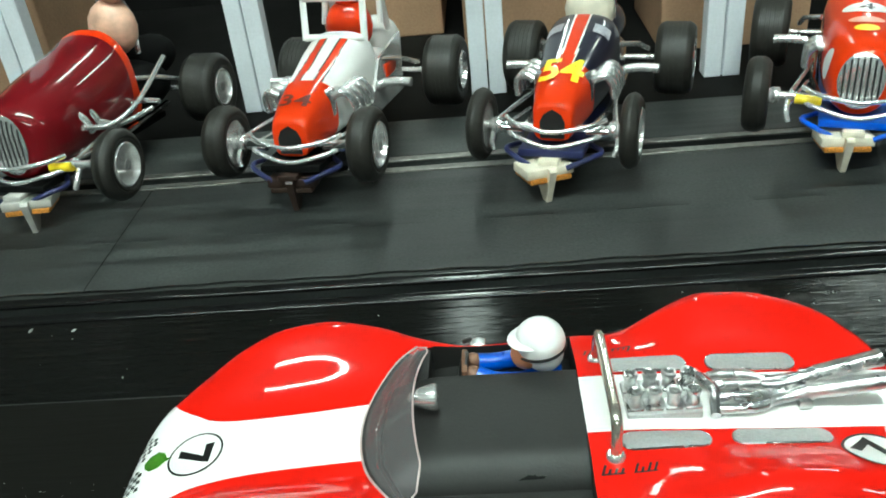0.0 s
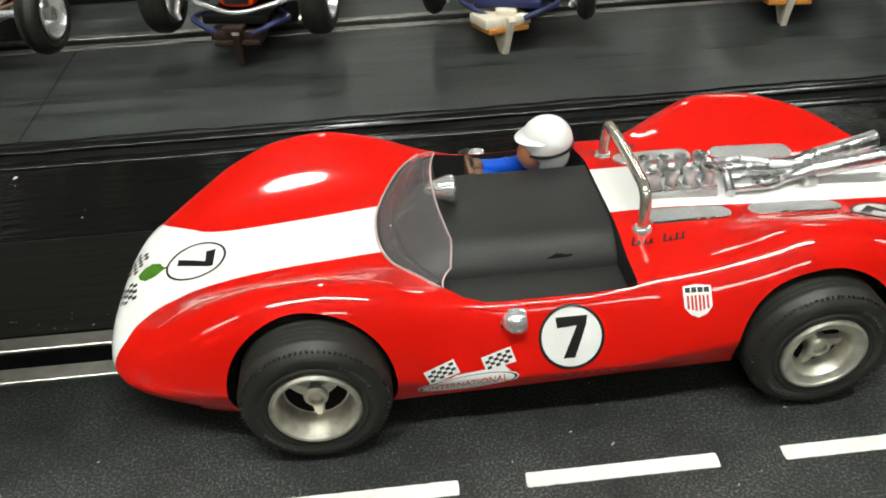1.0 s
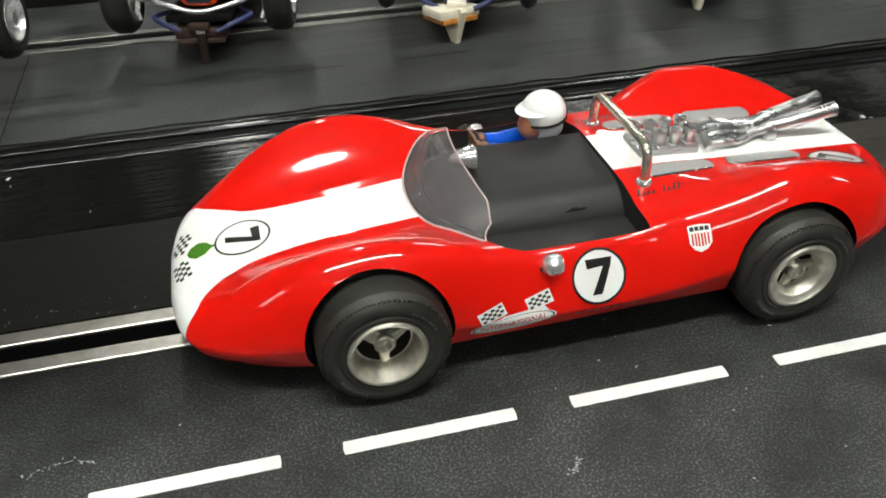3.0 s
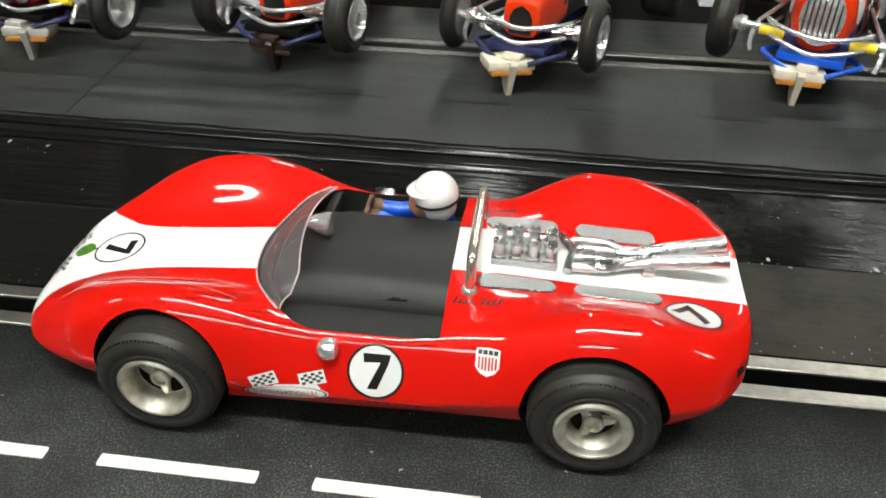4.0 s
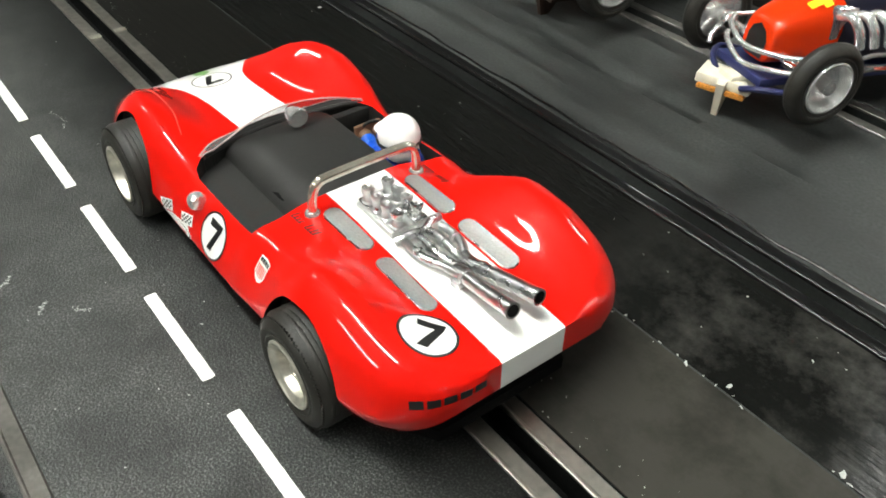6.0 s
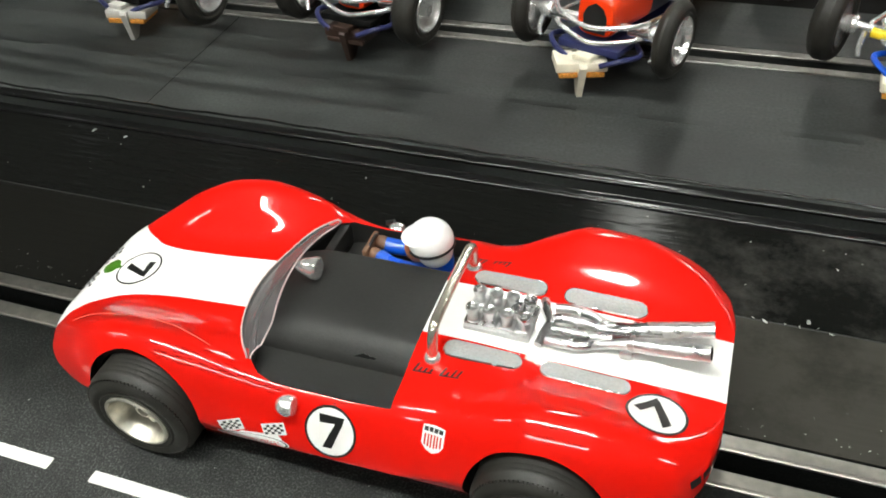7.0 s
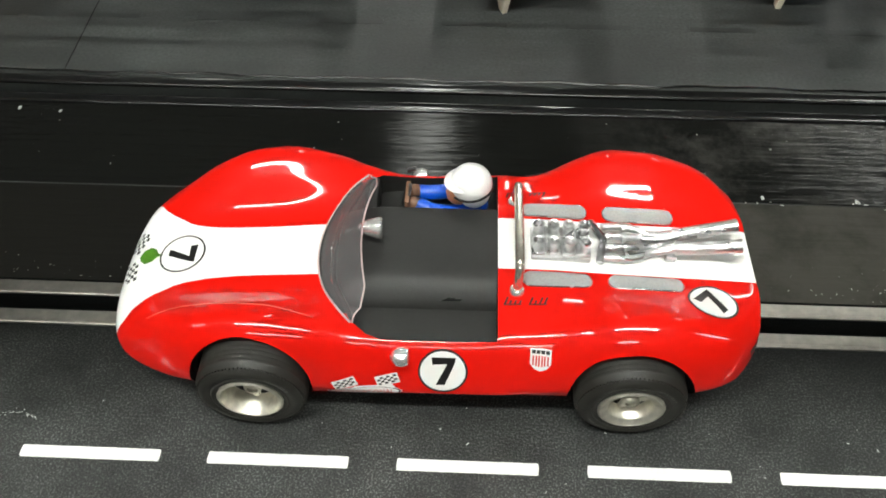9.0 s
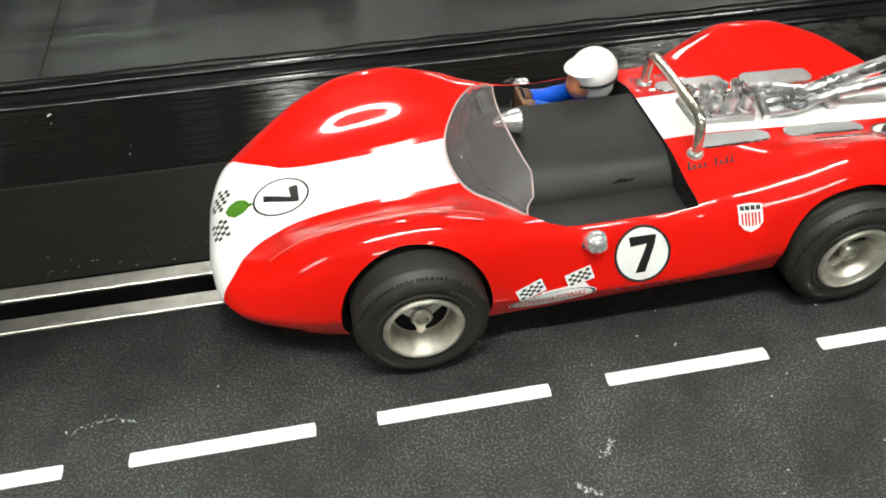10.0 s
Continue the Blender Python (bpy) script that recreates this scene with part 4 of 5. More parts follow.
# nose: leaf and two crossed chequered flags
lay("leaf_decal", [[(1.2 * a, 1.5 * b) for a, b in ((-0.0027, 0.0), (-0.0020, 0.0014), (-0.0005, 0.0021), (0.0012, 0.0016), (0.0022, 0.0005), (0.0036, 0.0002), (0.0022, -0.0004), (0.0012, -0.0015), (-0.0005, -0.0020), (-0.0020, -0.0012))]], (-0.0372, 0.0008, 0.02), (1, -0.1, 0), (0.1, 1, 0), (0, 0, -1), M["green"], car, label="green leaf decal")
for y, deg in ((0.0066, 65), (-0.0044, 100)):
    lay("chequered_flag", checks(0.0074, 0.0046, 6, 4, 0, 0, deg), (-0.0418, y, 0.016), (1, 0, 0), (0, 1, 0), (0.35, 0, -1), M["ink"], car, label="small chequered flag decal")
# tail name, as bars
tail_marks = []
for x in (-0.0128, -0.0092, -0.0056, -0.0020, 0.0016):
    tail_marks.append([(x, -0.0010), (x + 0.0029, -0.0010), (x + 0.0029, 0.0010), (x, 0.0010)])
lay("tail_mark", tail_marks, (0.133, -0.0172, 0.0236), (0.3, 1, 0), (0, 0, 1), (-1, 0.35, 0), M["ink"], car, label="dark bars on the tail")


# cockpit liner
prof = [(-0.0320, 0.0222), (-0.0182, 0.0223), (-0.0178, 0.0236), (-0.0167, 0.0248), (-0.0155, 0.0260), (-0.0135, 0.0274), (-0.0110, 0.0283), (-0.0080, 0.0287), (0.0124, 0.0289), (0.0133, 0.0285), (0.0136, 0.0190), (0.0310, 0.0190), (0.0310, 0.0166), (-0.0320, 0.0166)]
cover = extrude_profile(prof, 0.0190, 0.0644, steps=16)
for v in cover.verts:
    v.co.z -= max(0.0, 1 - (v.co.x - 0.0190) / 0.0130) ** 1.7 * 0.85 * max(0.0, v.co.z - 0.0240)
liner = part("cockpit_liner", cover, M["black"], car, "satin black cockpit cover", sharp=50)
# ragged tear at the foot of the cover's slope
tear = bmesh.new()
low, high = [], []
for a, b in ((-0.0030, -0.0004), (-0.0014, -0.0003), (0.0006, -0.0003), (0.0024, -0.0002), (0.0030, 0.0002), (0.0022, 0.0004), (0.0012, 0.0003), (0.0006, 0.0007), (0.0001, 0.0005), (-0.0005, 0.0008), (-0.0011, 0.0005), (-0.0020, 0.0001)):
    at = Vector((0.0520 + a, -0.0167 + 0.7 * b, 0.0248 + 0.7 * b))
    low.append(tear.verts.new(at - Vector((0, -0.0002, 0.0002))))
    high.append(tear.verts.new(at + Vector((0, -0.00012, 0.00012))))
for k in range(12):
    tear.faces.new((low[k - 1], low[k], high[k], high[k - 1]))
tear.faces.new(high)
part("tear", tear, M["well"], liner, "small ragged black tear", smooth=False)
part("dashboard", box(0.0262, 0.0290, 0.0132, 0.0302, 0.0185, 0.0262, 0.0006), M["black"], car)
# steering wheel and tan dash piece before the figure
part("steering_wheel", rod([(0.0372 + 0.0012 * math.sin(a), 0.0218 + 0.0040 * math.cos(a), 0.0238 + 0.0036 * math.sin(a)) for a in np.linspace(0, 2 * math.pi, 25)], 0.0005, 8), M["ink"], car)

# dark flock under the screen, before the opening
lay("cowl_flock", [[(0.0141 + 0.0118 * abs(s) ** 2.2, 0.0268 * s) for s in np.linspace(-0.90, 0.90, 41)] + [(0.0290, 0.0235), (0.0262, 0.0262), (0.0240, 0.0210), (0.0195, 0.0118), (0.0182, 0.0), (0.0195, -0.0118), (0.0240, -0.0210), (0.0262, -0.0262), (0.0290, -0.0235)]], (0, 0, 0.03), (1, 0, 0), (0, 1, 0), (0, 0, -1), M["black"], car, 0.00025, label="black flock under the windscreen")

edge = [(0.0262, -0.0258), (0.0240, -0.0214), (0.0217, -0.0167), (0.0195, -0.0119), (0.0186, -0.0060), (0.0181, 0.0), (0.0186, 0.0060), (0.0195, 0.0119), (0.0217, 0.0167), (0.0240, 0.0214), (0.0262, 0.0250)]
part("cockpit_edge", rod([(x, y, top(x - 0.0012, y) - 0.0002) for x, y in edge], 0.0008, 8), M["black"], car, "black rounded edge of the cockpit opening")

# windscreen: a bent strip of clear plastic
bm = bmesh.new()
cols = []
for i in range(61):
    s = math.sin(math.pi / 2 * (-1 + 2 * i / 60))
    bx, by = 0.0143 + 0.0118 * abs(s) ** 2.2, 0.0268 * s
    base = Vector((bx, by, top(bx - 0.0006, by) - 0.0002))
    tip = Vector((0.0267 + 0.0030 * s * s, 0.0210 * s, 0.0349 - 0.0034 * s * s))
    tip = tip.lerp(base, 0.45 * max(0, (abs(s) - 0.82) / 0.18) ** 2.5)
    cols.append([base.lerp(tip, j / 10) + Vector((-0.0006 * math.sin(math.pi * j / 10), 0, 0)) for j in range(11)])
faces = []
for off in (0.0,):
    faces.append([[bm.verts.new(p + Vector((off, 0, -off * 0.6))) for p in c] for c in cols])
for layer in faces:
    for a, b in zip(layer, layer[1:]):
        for j in range(10):
            bm.faces.new((a[j], a[j + 1], b[j + 1], b[j]))
screen = part("windscreen", bm, M["clear"], car, "clear bent plastic windscreen")
rim = rod([c[-1] + Vector((0.0002, 0, 0)) for c in cols], 0.00022, 6)
rod([p + Vector((0.0002, 0, 0)) for p in cols[0]], 0.0002, 6, rim)
rod([p + Vector((0.0002, 0, 0)) for p in cols[-1]], 0.0002, 6, rim)
part("screen_edge", rim, M["edge"], screen, "milky cut edge of the plastic")
part("glue_line", rod([c[0] + Vector((-0.0004, 0, 0.0003 + 0.0001 * math.sin(2.3 * k))) for k, c in enumerate(cols)], 0.0003, 6), M["edge"], screen, "uneven milky glue along the foot of the plastic")
rod_base = rod([c[0] + Vector((-0.0003, 0, 0.0004)) for c in cols], 0.00016, 6)
part("glue_line", rod_base, M["edge"], screen, "milky glue line")

# silver headrest-shaped mirror on the screen
part("screen_mirror", lathe([(0.0, -0.0042), (0.0012, -0.0034), (0.0022, -0.0014), (0.0030, 0.0012), (0.0032, 0.0024), (0.0027, 0.0029), (0.0, 0.0029)], 24, "x", (0.0292, 0.0018, 0.0324)), M["bright"], car, "silver cone mirror")
for s in (-1, 1):
    m = part("door_mirror", lathe([(0.0, -0.0028), (0.0014, -0.0024), (0.0024, -0.0012), (0.0027, 0.0004), (0.0022, 0.0018), (0.0, 0.0024)], 24, "x", (0.0396, -0.0346, 0.0238) if s < 0 else (0.0410, 0.0318, 0.0222)), M["bright"], car, "polished round mirror")
    part("stem", rod([(0.0368, s * 0.0340, 0.0226), (0.0394, s * 0.0345, 0.0232)], 0.0007, 8), M["ink"], m)

# roll bar; its warm reflections are put into the metal's tint
pts = [(0.0695, -0.0160, top(0.0695, -0.0160) - 0.0005), (0.0697, -0.0158, 0.0335), (0.0698, -0.0152, 0.0364), (0.0698, -0.0138, 0.0380), (0.0698, -0.0110, 0.0386), (0.0698, 0, 0.0388), (0.0698, 0.0110, 0.0386), (0.0698, 0.0138, 0.0380), (0.0698, 0.0152, 0.0364), (0.0697, 0.0158, 0.0335), (0.0695, 0.0160, top(0.0695, 0.016) - 0.0005)]
bar = part("roll_bar", rod(smooth_line(pts, 5), 0.00125, 16), M["warm_metal"], car, "bright metal roll bar, tinted for its warm reflections")
for s in (-1, 1):
    part("foot", lathe([(0.0021, -0.0006), (0.0021, 0.0003), (0.0016, 0.0009), (0.0010, 0.0010)], 20, "z", (0.0695, s * 0.0160, top(0.0695, s * 0.016))), M["bright"], bar)


# deck vents: rounded grey plates with coarse mesh relief
def vent(x0, x1, y):
    w, n = 0.0023, 10
    pts = [(x0 + w + w * math.cos(a), y + w * math.sin(a)) for a in np.linspace(math.pi / 2, 1.5 * math.pi, n)] + [(x1 - w + w * math.cos(a), y + w * math.sin(a)) for a in np.linspace(-math.pi / 2, math.pi / 2, n)]
    cx = (x0 + x1) / 2
    v = lay("vent", [[(a - cx, b - y) for a, b in pts]], (cx, y, 0.035), (1, 0, 0), (0, 1, 0), (0, 0, -1), M["mesh"], car, 0.0005, label="silver mesh vent")
    edge = []
    for a, b in [*pts, pts[0]]:
        h, nrm = on_skin((a, b, 0.06), (0, 0, -1))
        edge.append(h + nrm * 0.0002)
    part("rim", rod(edge, 0.0003, 6), M["foil"], v)


for s in (-1, 1):
    vent(0.0713, 0.0897, s * 0.0124)
    vent(0.0944, 0.1145, s * 0.0122)

# engine: eight stacks on a plated block, and the exhaust
z = top(0.08, 0.0)
engine = part("engine", box(0.0735, 0.0898, -0.0058, 0.0058, z - 0.001, z + 0.0012, 0.0006), M["mesh"], car, "silver plated engine block")
for i in range(4):
    for s in (-1, 1):
        x = 0.0754 + 0.0042 * i
        bm = lathe([(0.0018, 0.0008), (0.0018, 0.0014), (0.0014, 0.0021), (0.0013, 0.0036), (0.0015, 0.0042), (0.0017, 0.0050), (0.0016, 0.0056), (0.0012, 0.0057), (0.0008, 0.0055), (0.0006, 0.0046), (0.0, 0.0045)], 20, "z", (x, s * 0.0030, z))
        part("trumpet", bm, M["foil"], engine, "silver intake trumpet")
        part("flange", box(x - 0.0019, x + 0.0019, s * 0.0030 - 0.0020, s * 0.0030 + 0.0020, z + 0.0011, z + 0.0019, 0.0004), M["foil"], engine)
bm = rod(smooth_line([(0.0905, 0.0078, z + 0.0008), (0.0917, 0.0045, z + 0.0016), (0.0935, 0.0010, z + 0.0014), (0.0928, -0.0030, z + 0.0014), (0.0922, -0.0066, z + 0.0006)], 5), 0.0011, 8)
exhaust = part("exhaust", bm, M["foil"], car, "silver plated exhaust headers and twin pipes")
for y0, y1, h in ((0.0062, 0.0040, 0.6), (0.0026, 0.0024, 1.4), (-0.0012, -0.0004, 1.4), (-0.0046, -0.0024, 0.6)):
    part("header", rod(smooth_line([(0.0935, y0, z + 0.0006), (0.0965, y0 * 1.06, z + 0.0004 + h * 0.0006), (0.1015, y0, z + 0.0005 + h * 0.0004), (0.1065, y1, z + 0.0006), (0.1120, y1 * 0.9, z + 0.0016)], 5), 0.0011, 10), M["foil"], exhaust)
for y0, y1, dz in ((0.0030, 0.0050, 0.0), (-0.0014, -0.0026, 0.0004)):
    line = smooth_line([(0.1085, y0, z + 0.0008), (0.1120, y0, z + 0.0014), (0.1178, y0 + (y1 - y0) * 0.35, z + 0.0024), (0.1298, y1, z + 0.0044 + dz)], 5)
    n = len(line)
    part("pipe", rod(line, 0.002, 18, radii=[0.0013 + 0.0006 * min(1, i / (n * 0.6)) for i in range(n)]), M["foil"], exhaust)
    d = (line[-1] - line[-2]).normalized()
    tip = bmesh.new()
    rod([line[-1] - d * 0.0003, line[-1] + d * 0.0005], 0.0020, 20, tip)
    part("pipe_rim", tip, M["foil"], exhaust)
    part("bore", rod([line[-1] + d * 0.0003, line[-1] + d * 0.00056], 0.0015, 20), M["well"], exhaust)
for x, y, r in ((0.0990, 0.0058, 0.0015), (0.0990, 0.0026, 0.0015), (0.0990, -0.0012, 0.0015), (0.0990, -0.0046, 0.0015), (0.1128, 0.0031, 0.0021), (0.1128, -0.0014, 0.0021)):
    part("collar", rod([(x, y, z + 0.0010 if x < 0.11 else z + 0.0015), (x + 0.0009, y, z + 0.0010 if x < 0.11 else z + 0.0017)], r, 14), M["foil"], exhaust)
part("bracket", box(0.1105, 0.1135, -0.0042, 0.0052, z - 0.0012, z + 0.0010, 0.0005), M["foil"], exhaust)

# seated figure: helmet, peak, strap, shoulders and arms in one mesh
fig = bmesh.new()


def paint(bm, start, slot):
    for f in list(bm.faces)[start:]:
        f.material_index = slot


ball((0.0565, 0.0196, 0.0328), 0.0060, (1.04, 1.0, 1.0), 28, fig)
ball((0.0574, 0.0197, 0.0288), 0.0051, (0.95, 1.0, 0.8), 20, fig)
# peak: a thin bowed blade over the brow
peak = lathe([(0.0, 0.0010), (0.0030, 0.0008), (0.0052, 0.0003), (0.0060, -0.0004), (0.0056, -0.0006), (0.0030, 0.0001), (0.0, 0.0004)], 28, "z")
for v in peak.verts:
    v.co = Vector((0.0543 + v.co.x * 0.95, 0.0194 + v.co.y * 0.90, 0.0346 + v.co.z + 0.10 * v.co.x))
me_peak = bpy.data.meshes.new("peak")
peak.to_mesh(me_peak)
peak.free()
fig.from_mesh(me_peak)
bpy.data.meshes.remove(me_peak)
paint(fig, 0, 0)
k = len(fig.faces)
ball((0.0528, 0.0189, 0.0297), 0.0038, (0.95, 0.95, 1.1), 16, fig)
paint(fig, k, 1)
k = len(fig.faces)
rod([(0.0566 + 0.0061 * math.cos(a), 0.0196 + 0.00595 * math.sin(a), 0.0312 + 0.0007 * math.cos(a)) for a in np.linspace(0, 2 * math.pi, 33)], 0.0004, 6, fig)
paint(fig, k, 2)
k = len(fig.faces)
ball((0.0572, 0.0205, 0.0232), 0.0052, (0.9, 1.25, 0.75), 16, fig)
rod(smooth_line([(0.0560, 0.0170, 0.0238), (0.0510, 0.0165, 0.0232), (0.0455, 0.0172, 0.0230), (0.0410, 0.0190, 0.0236)], 5), 0.0023, 12, fig)
rod(smooth_line([(0.0560, 0.0250, 0.0238), (0.0510, 0.0254, 0.0232), (0.0455, 0.0244, 0.0232), (0.0410, 0.0238, 0.0238)], 5), 0.0023, 12, fig)
# folds of the sleeves
for x, y in ((0.0445, 0.0176), (0.0480, 0.0168), (0.0515, 0.0166), (0.0440, 0.0243), (0.0475, 0.0249), (0.0512, 0.0253)):
    ball((x, y, 0.0244), 0.0013, (0.6, 1.3, 0.9), 10, fig)
paint(fig, k, 3)
k = len(fig.faces)
ball((0.0397, 0.0190, 0.0240), 0.0022, (1.1, 1.0, 1.0), 12, fig)
ball((0.0397, 0.0240, 0.0242), 0.0022, (1.1, 1.0, 1.0), 12, fig)
box(0.0370, 0.0385, 0.0165, 0.0255, 0.0212, 0.0270, 0.0004, fig)
paint(fig, k, 4)
part("driver_figure", fig, [M["helmet"], M["skin"], M["ink"], M["blue"], M["brown"]], car, "small figure in white helmet and blue shirt")


for hub in [o for o in car.children if o.name.startswith("wheel")]:
    # a row of fine knobs on the shoulder of the tread, and worn raised letters on the sidewall
    bm = bmesh.new()
    for k in range(84):
        m = Matrix.Rotation(2 * math.pi * k / 84, 4, "Y") @ Matrix.Translation((TYRE - 0.00085, 0.0056, 0))
        for v in bmesh.ops.create_cube(bm, size=1.0)["verts"]:
            v.co = m @ Vector((v.co.x * 0.0005, v.co.y * 0.0005, v.co.z * 0.00034))
    tagged(part("tread_block", bm, M["rubber"], hub, smooth=False), kind="stuff")
    bm = bmesh.new()
    for a0, count in ((0.5, 7), (3.6, 7)):
        for k in range(count):
            a = a0 + 0.10 * k
            m = Matrix.Rotation(a, 4, "Y") @ Matrix.Translation((TYRE - 0.0031, 0.00672, 0))
            for dz, long in ((-0.00022, 1.0), (0.00022, 0.55 if k % 2 else 0.9)):
                for v in bmesh.ops.create_cube(bm, size=1.0)["verts"]:
                    v.co = m @ Vector((v.co.x * 0.0007 * long, v.co.y * 0.00016, v.co.z * 0.00013 + dz))
    tagged(part("sidewall_mark", bm, M["rubber_worn"], hub, smooth=False), kind="stuff")

# ---- the row of sprint cars in their stalls ----
def loft(stations, material_of, name, mats, parent, label="", n=176, steps=8):
    """Rounded-box body along y from (y, half-width, low, high, squareness) in mm."""
    cols = np.array(stations, float)
    ys = np.concatenate([np.linspace(a, b, steps, endpoint=False) for a, b in zip(cols[:-1, 0], cols[1:, 0])] + [[cols[-1, 0]]])
    vals = np.stack([pchip(cols[:, 0], cols[:, k], ys) for k in range(1, 5)], 1)
    bm = bmesh.new()
    rings = []
    for y, (w, lo, hi, q) in zip(ys, vals):
        ring_v = []
        for k in range(n):
            a = 2 * math.pi * k / n
            c, s = math.cos(a), math.sin(a)
            ring_v.append(bm.verts.new((w * math.copysign(abs(c) ** (2 / q), c) / 1000, y / 1000, ((lo + hi) / 2 + (hi - lo) / 2 * math.copysign(abs(s) ** (2 / q), s)) / 1000)))
        rings.append(ring_v)
    for a, b in zip(rings, rings[1:]):
        for k in range(n):
            f = bm.faces.new((a[k], a[(k + 1) % n], b[(k + 1) % n], b[k]))
            c = f.calc_center_median() * 1000
            f.material_index = material_of(c.x, c.y, c.z)
    for ring_v in (rings[0], rings[-1]):
        f = bm.faces.new(ring_v)
        c = f.calc_center_median() * 1000
        f.material_index = material_of(c.x, c.y, c.z)
    return part(name, bm, mats, parent, label, sharp=50)


def mm(*p):
    return tuple(v / 1000 for v in p)


def sprint_car(spec):
    """A model open-wheel sprint car: y runs to its tail, the front axle is at y = 0; it stands on its rear wheels and its guide blade."""
    wb = 0.104
    m = pose(spec["x"], spec["y"], 0, 0, 0, spec["turn"]) @ pose(0, wb, 0) @ pose(0, 0, 0, -5.1) @ pose(0, -wb, 0)
    ob = thing("sprint_car", spec["label"], "model car", m, group="sprint cars in the stalls")
    fr, fw = spec.get("front", (0.0148, 0.0080))
    wide, rear = spec.get("wide", 33), spec.get("rear", 37)
    shell = loft(spec["shape"], spec["paint"], "body", spec["mats"], ob)
    for s in (-1, 1):
        w = wheel(0, s, ob, r=fr, w=fw, y=wide / 1000, bead=0.0090, z=0.0152, yy=0.0, dish=fw * 0.6, rim_mat=M["bright"])
        part("hub", rod([(0, -0.001, 0), (0, fw * 0.52, 0)], 0.0024, 14), M["bright"], w)
        w = wheel(0, s, ob, r=0.0172, w=0.0170, y=rear / 1000, bead=0.0092, z=0.0172, yy=wb, dish=0.0075, rim_mat=M["bright"])
        part("hub", rod([(0, 0.0, 0), (0, 0.0078, 0)], 0.0024, 14), M["bright"], w)
        part("brake_drum", lathe([(0.0012, -0.0090), (0.0030, -0.0088), (0.0034, -0.0080), (0.0034, -0.0058), (0.0028, -0.0050), (0.0028, -0.0042)], 20), M["bright"], [o for o in ob.children if o.name.startswith("wheel")][-2], "bright brake drum")
        # radius rods, side bar and steering arm
        part("radius_rod", rod([mm(s * 24, 1, 17), mm(s * 19, 30, 18), mm(s * 17, 52, 17)], 0.0009, 8), M["bright"], ob)
        part("radius_rod", rod([mm(s * 24, 1, 12), mm(s * 18, 34, 12)], 0.0008, 8), M["bright"], ob)
        part("steering_arm", rod([mm(s * 25, 0, 14), mm(s * 25, -4, 9), mm(s * 24, -5, 6)], 0.0011, 8), M["bright"], ob)
        part("side_bar", rod(smooth_line([mm(s * 16, 52, 22), mm(s * 20, 56, 24), mm(s * 26, 56, 25), mm(s * 34, 55, 25)], 4), 0.0012 if spec.get("thin_pipes") else 0.0020, 12), M["bright"], ob, "bright metal side bar")
        for k in range(spec.get("headers", 4)):
            y = 16 + 6.5 * k
            part("header", rod(smooth_line([mm(s * 12, y, 30), mm(s * 16.5, y + 0.5, 31.5), mm(s * 19.5, y + 2.5, 28), mm(s * 20, y + 5, 22)], 4), 0.0017, 10), M["bright"], ob, "bright exhaust header")
        part("frame_tube", rod([mm(s * 13, 4, 13), mm(s * 16, 40, 11), mm(s * 15, 92, 13)], 0.0014, 8), M[spec.get("frame", "chrome")], ob)
        part("rear_link", rod([mm(s * 15, 60, 34), mm(s * 22, 78, 30), mm(s * 24, 102, 22)], 0.0012, 8), M["bright"], ob)
    if spec.get("side_pipe"):
        part("side_pipe", rod(smooth_line([mm(21, 14, 26), mm(23.5, 30, 22), mm(25, 52, 26), mm(27, 78, 40)], 5), 0.0012, 12), M["bright"], ob, "bright side exhaust pipe")
        part("side_pipe", rod(smooth_line([mm(21, 26, 25), mm(23, 38, 20), mm(26, 60, 20)], 5), 0.0013, 10), M["bright"], ob, "bright side exhaust pipe")
    if spec.get("side_panel"):
        for s in (-1, 1):
            bm = bmesh.new()
            lo = [mm(s * 17.5, 40, 12), mm(s * 20, 84, 14), mm(s * 18, 92, 40), mm(s * 16.5, 62, 34)]
            inner = [bm.verts.new(p) for p in lo]
            outer = [bm.verts.new((p[0] + s * 0.0012, p[1], p[2])) for p in lo]
            for k in range(4):
                bm.faces.new((inner[k], inner[(k + 1) % 4], outer[(k + 1) % 4], outer[k]))
            bm.faces.new(inner)
            bm.faces.new(outer)
            part("side_panel", bm, M["bright"], ob, "bright metal side panel", smooth=False)
            part("side_flash", box(s * 18.6 / 1000 - 0.0008, s * 18.6 / 1000 + 0.0012, 0.066, 0.080, 0.024, 0.030, 0.0006), M["orange_red"], ob)
    part("front_axle", rod([mm(-wide, 0, 15.2), mm(wide, 0, 15.2)], 0.0016, 12), M["bright"], ob)
    part("rear_axle", rod([mm(-rear, 104, 17.2), mm(rear, 104, 17.2)], 0.0016, 12), M["bright"], ob)
    # nerf bar: two bowed loops before the nose
    for z0, z1, d in ((18, 16.5, -10), (12.5, 10, -9)):
        part("nerf_bar", rod(smooth_line([mm(-20, 0, z0 + 1), mm(-14, -6, z0), mm(0, d, z1), mm(14, -6, z0), mm(20, 0, z0 + 1)], 7), 0.0010, 10), M["bright"], ob, "bright bowed nerf bar")
    # chassis pan, guide and pick-up
    part("chassis", box(-0.013, 0.013, -0.010, 0.092, 0.0060, 0.0092, 0.0008), M[spec.get("pan", "navy")], ob)
    t = spec.get("steer", 0)
    gm = M[spec.get("guide", "nylon")]
    gd = part("guide", box(-0.0100, 0.0100, -0.0060, 0.0075, 0.0004, 0.0042, 0.0006), gm, ob, "plastic guide block")
    gd.matrix_basis = pose(spec.get("guide_x", 0), spec.get("guide_y", -0.0115), 0, 0, 0, t)
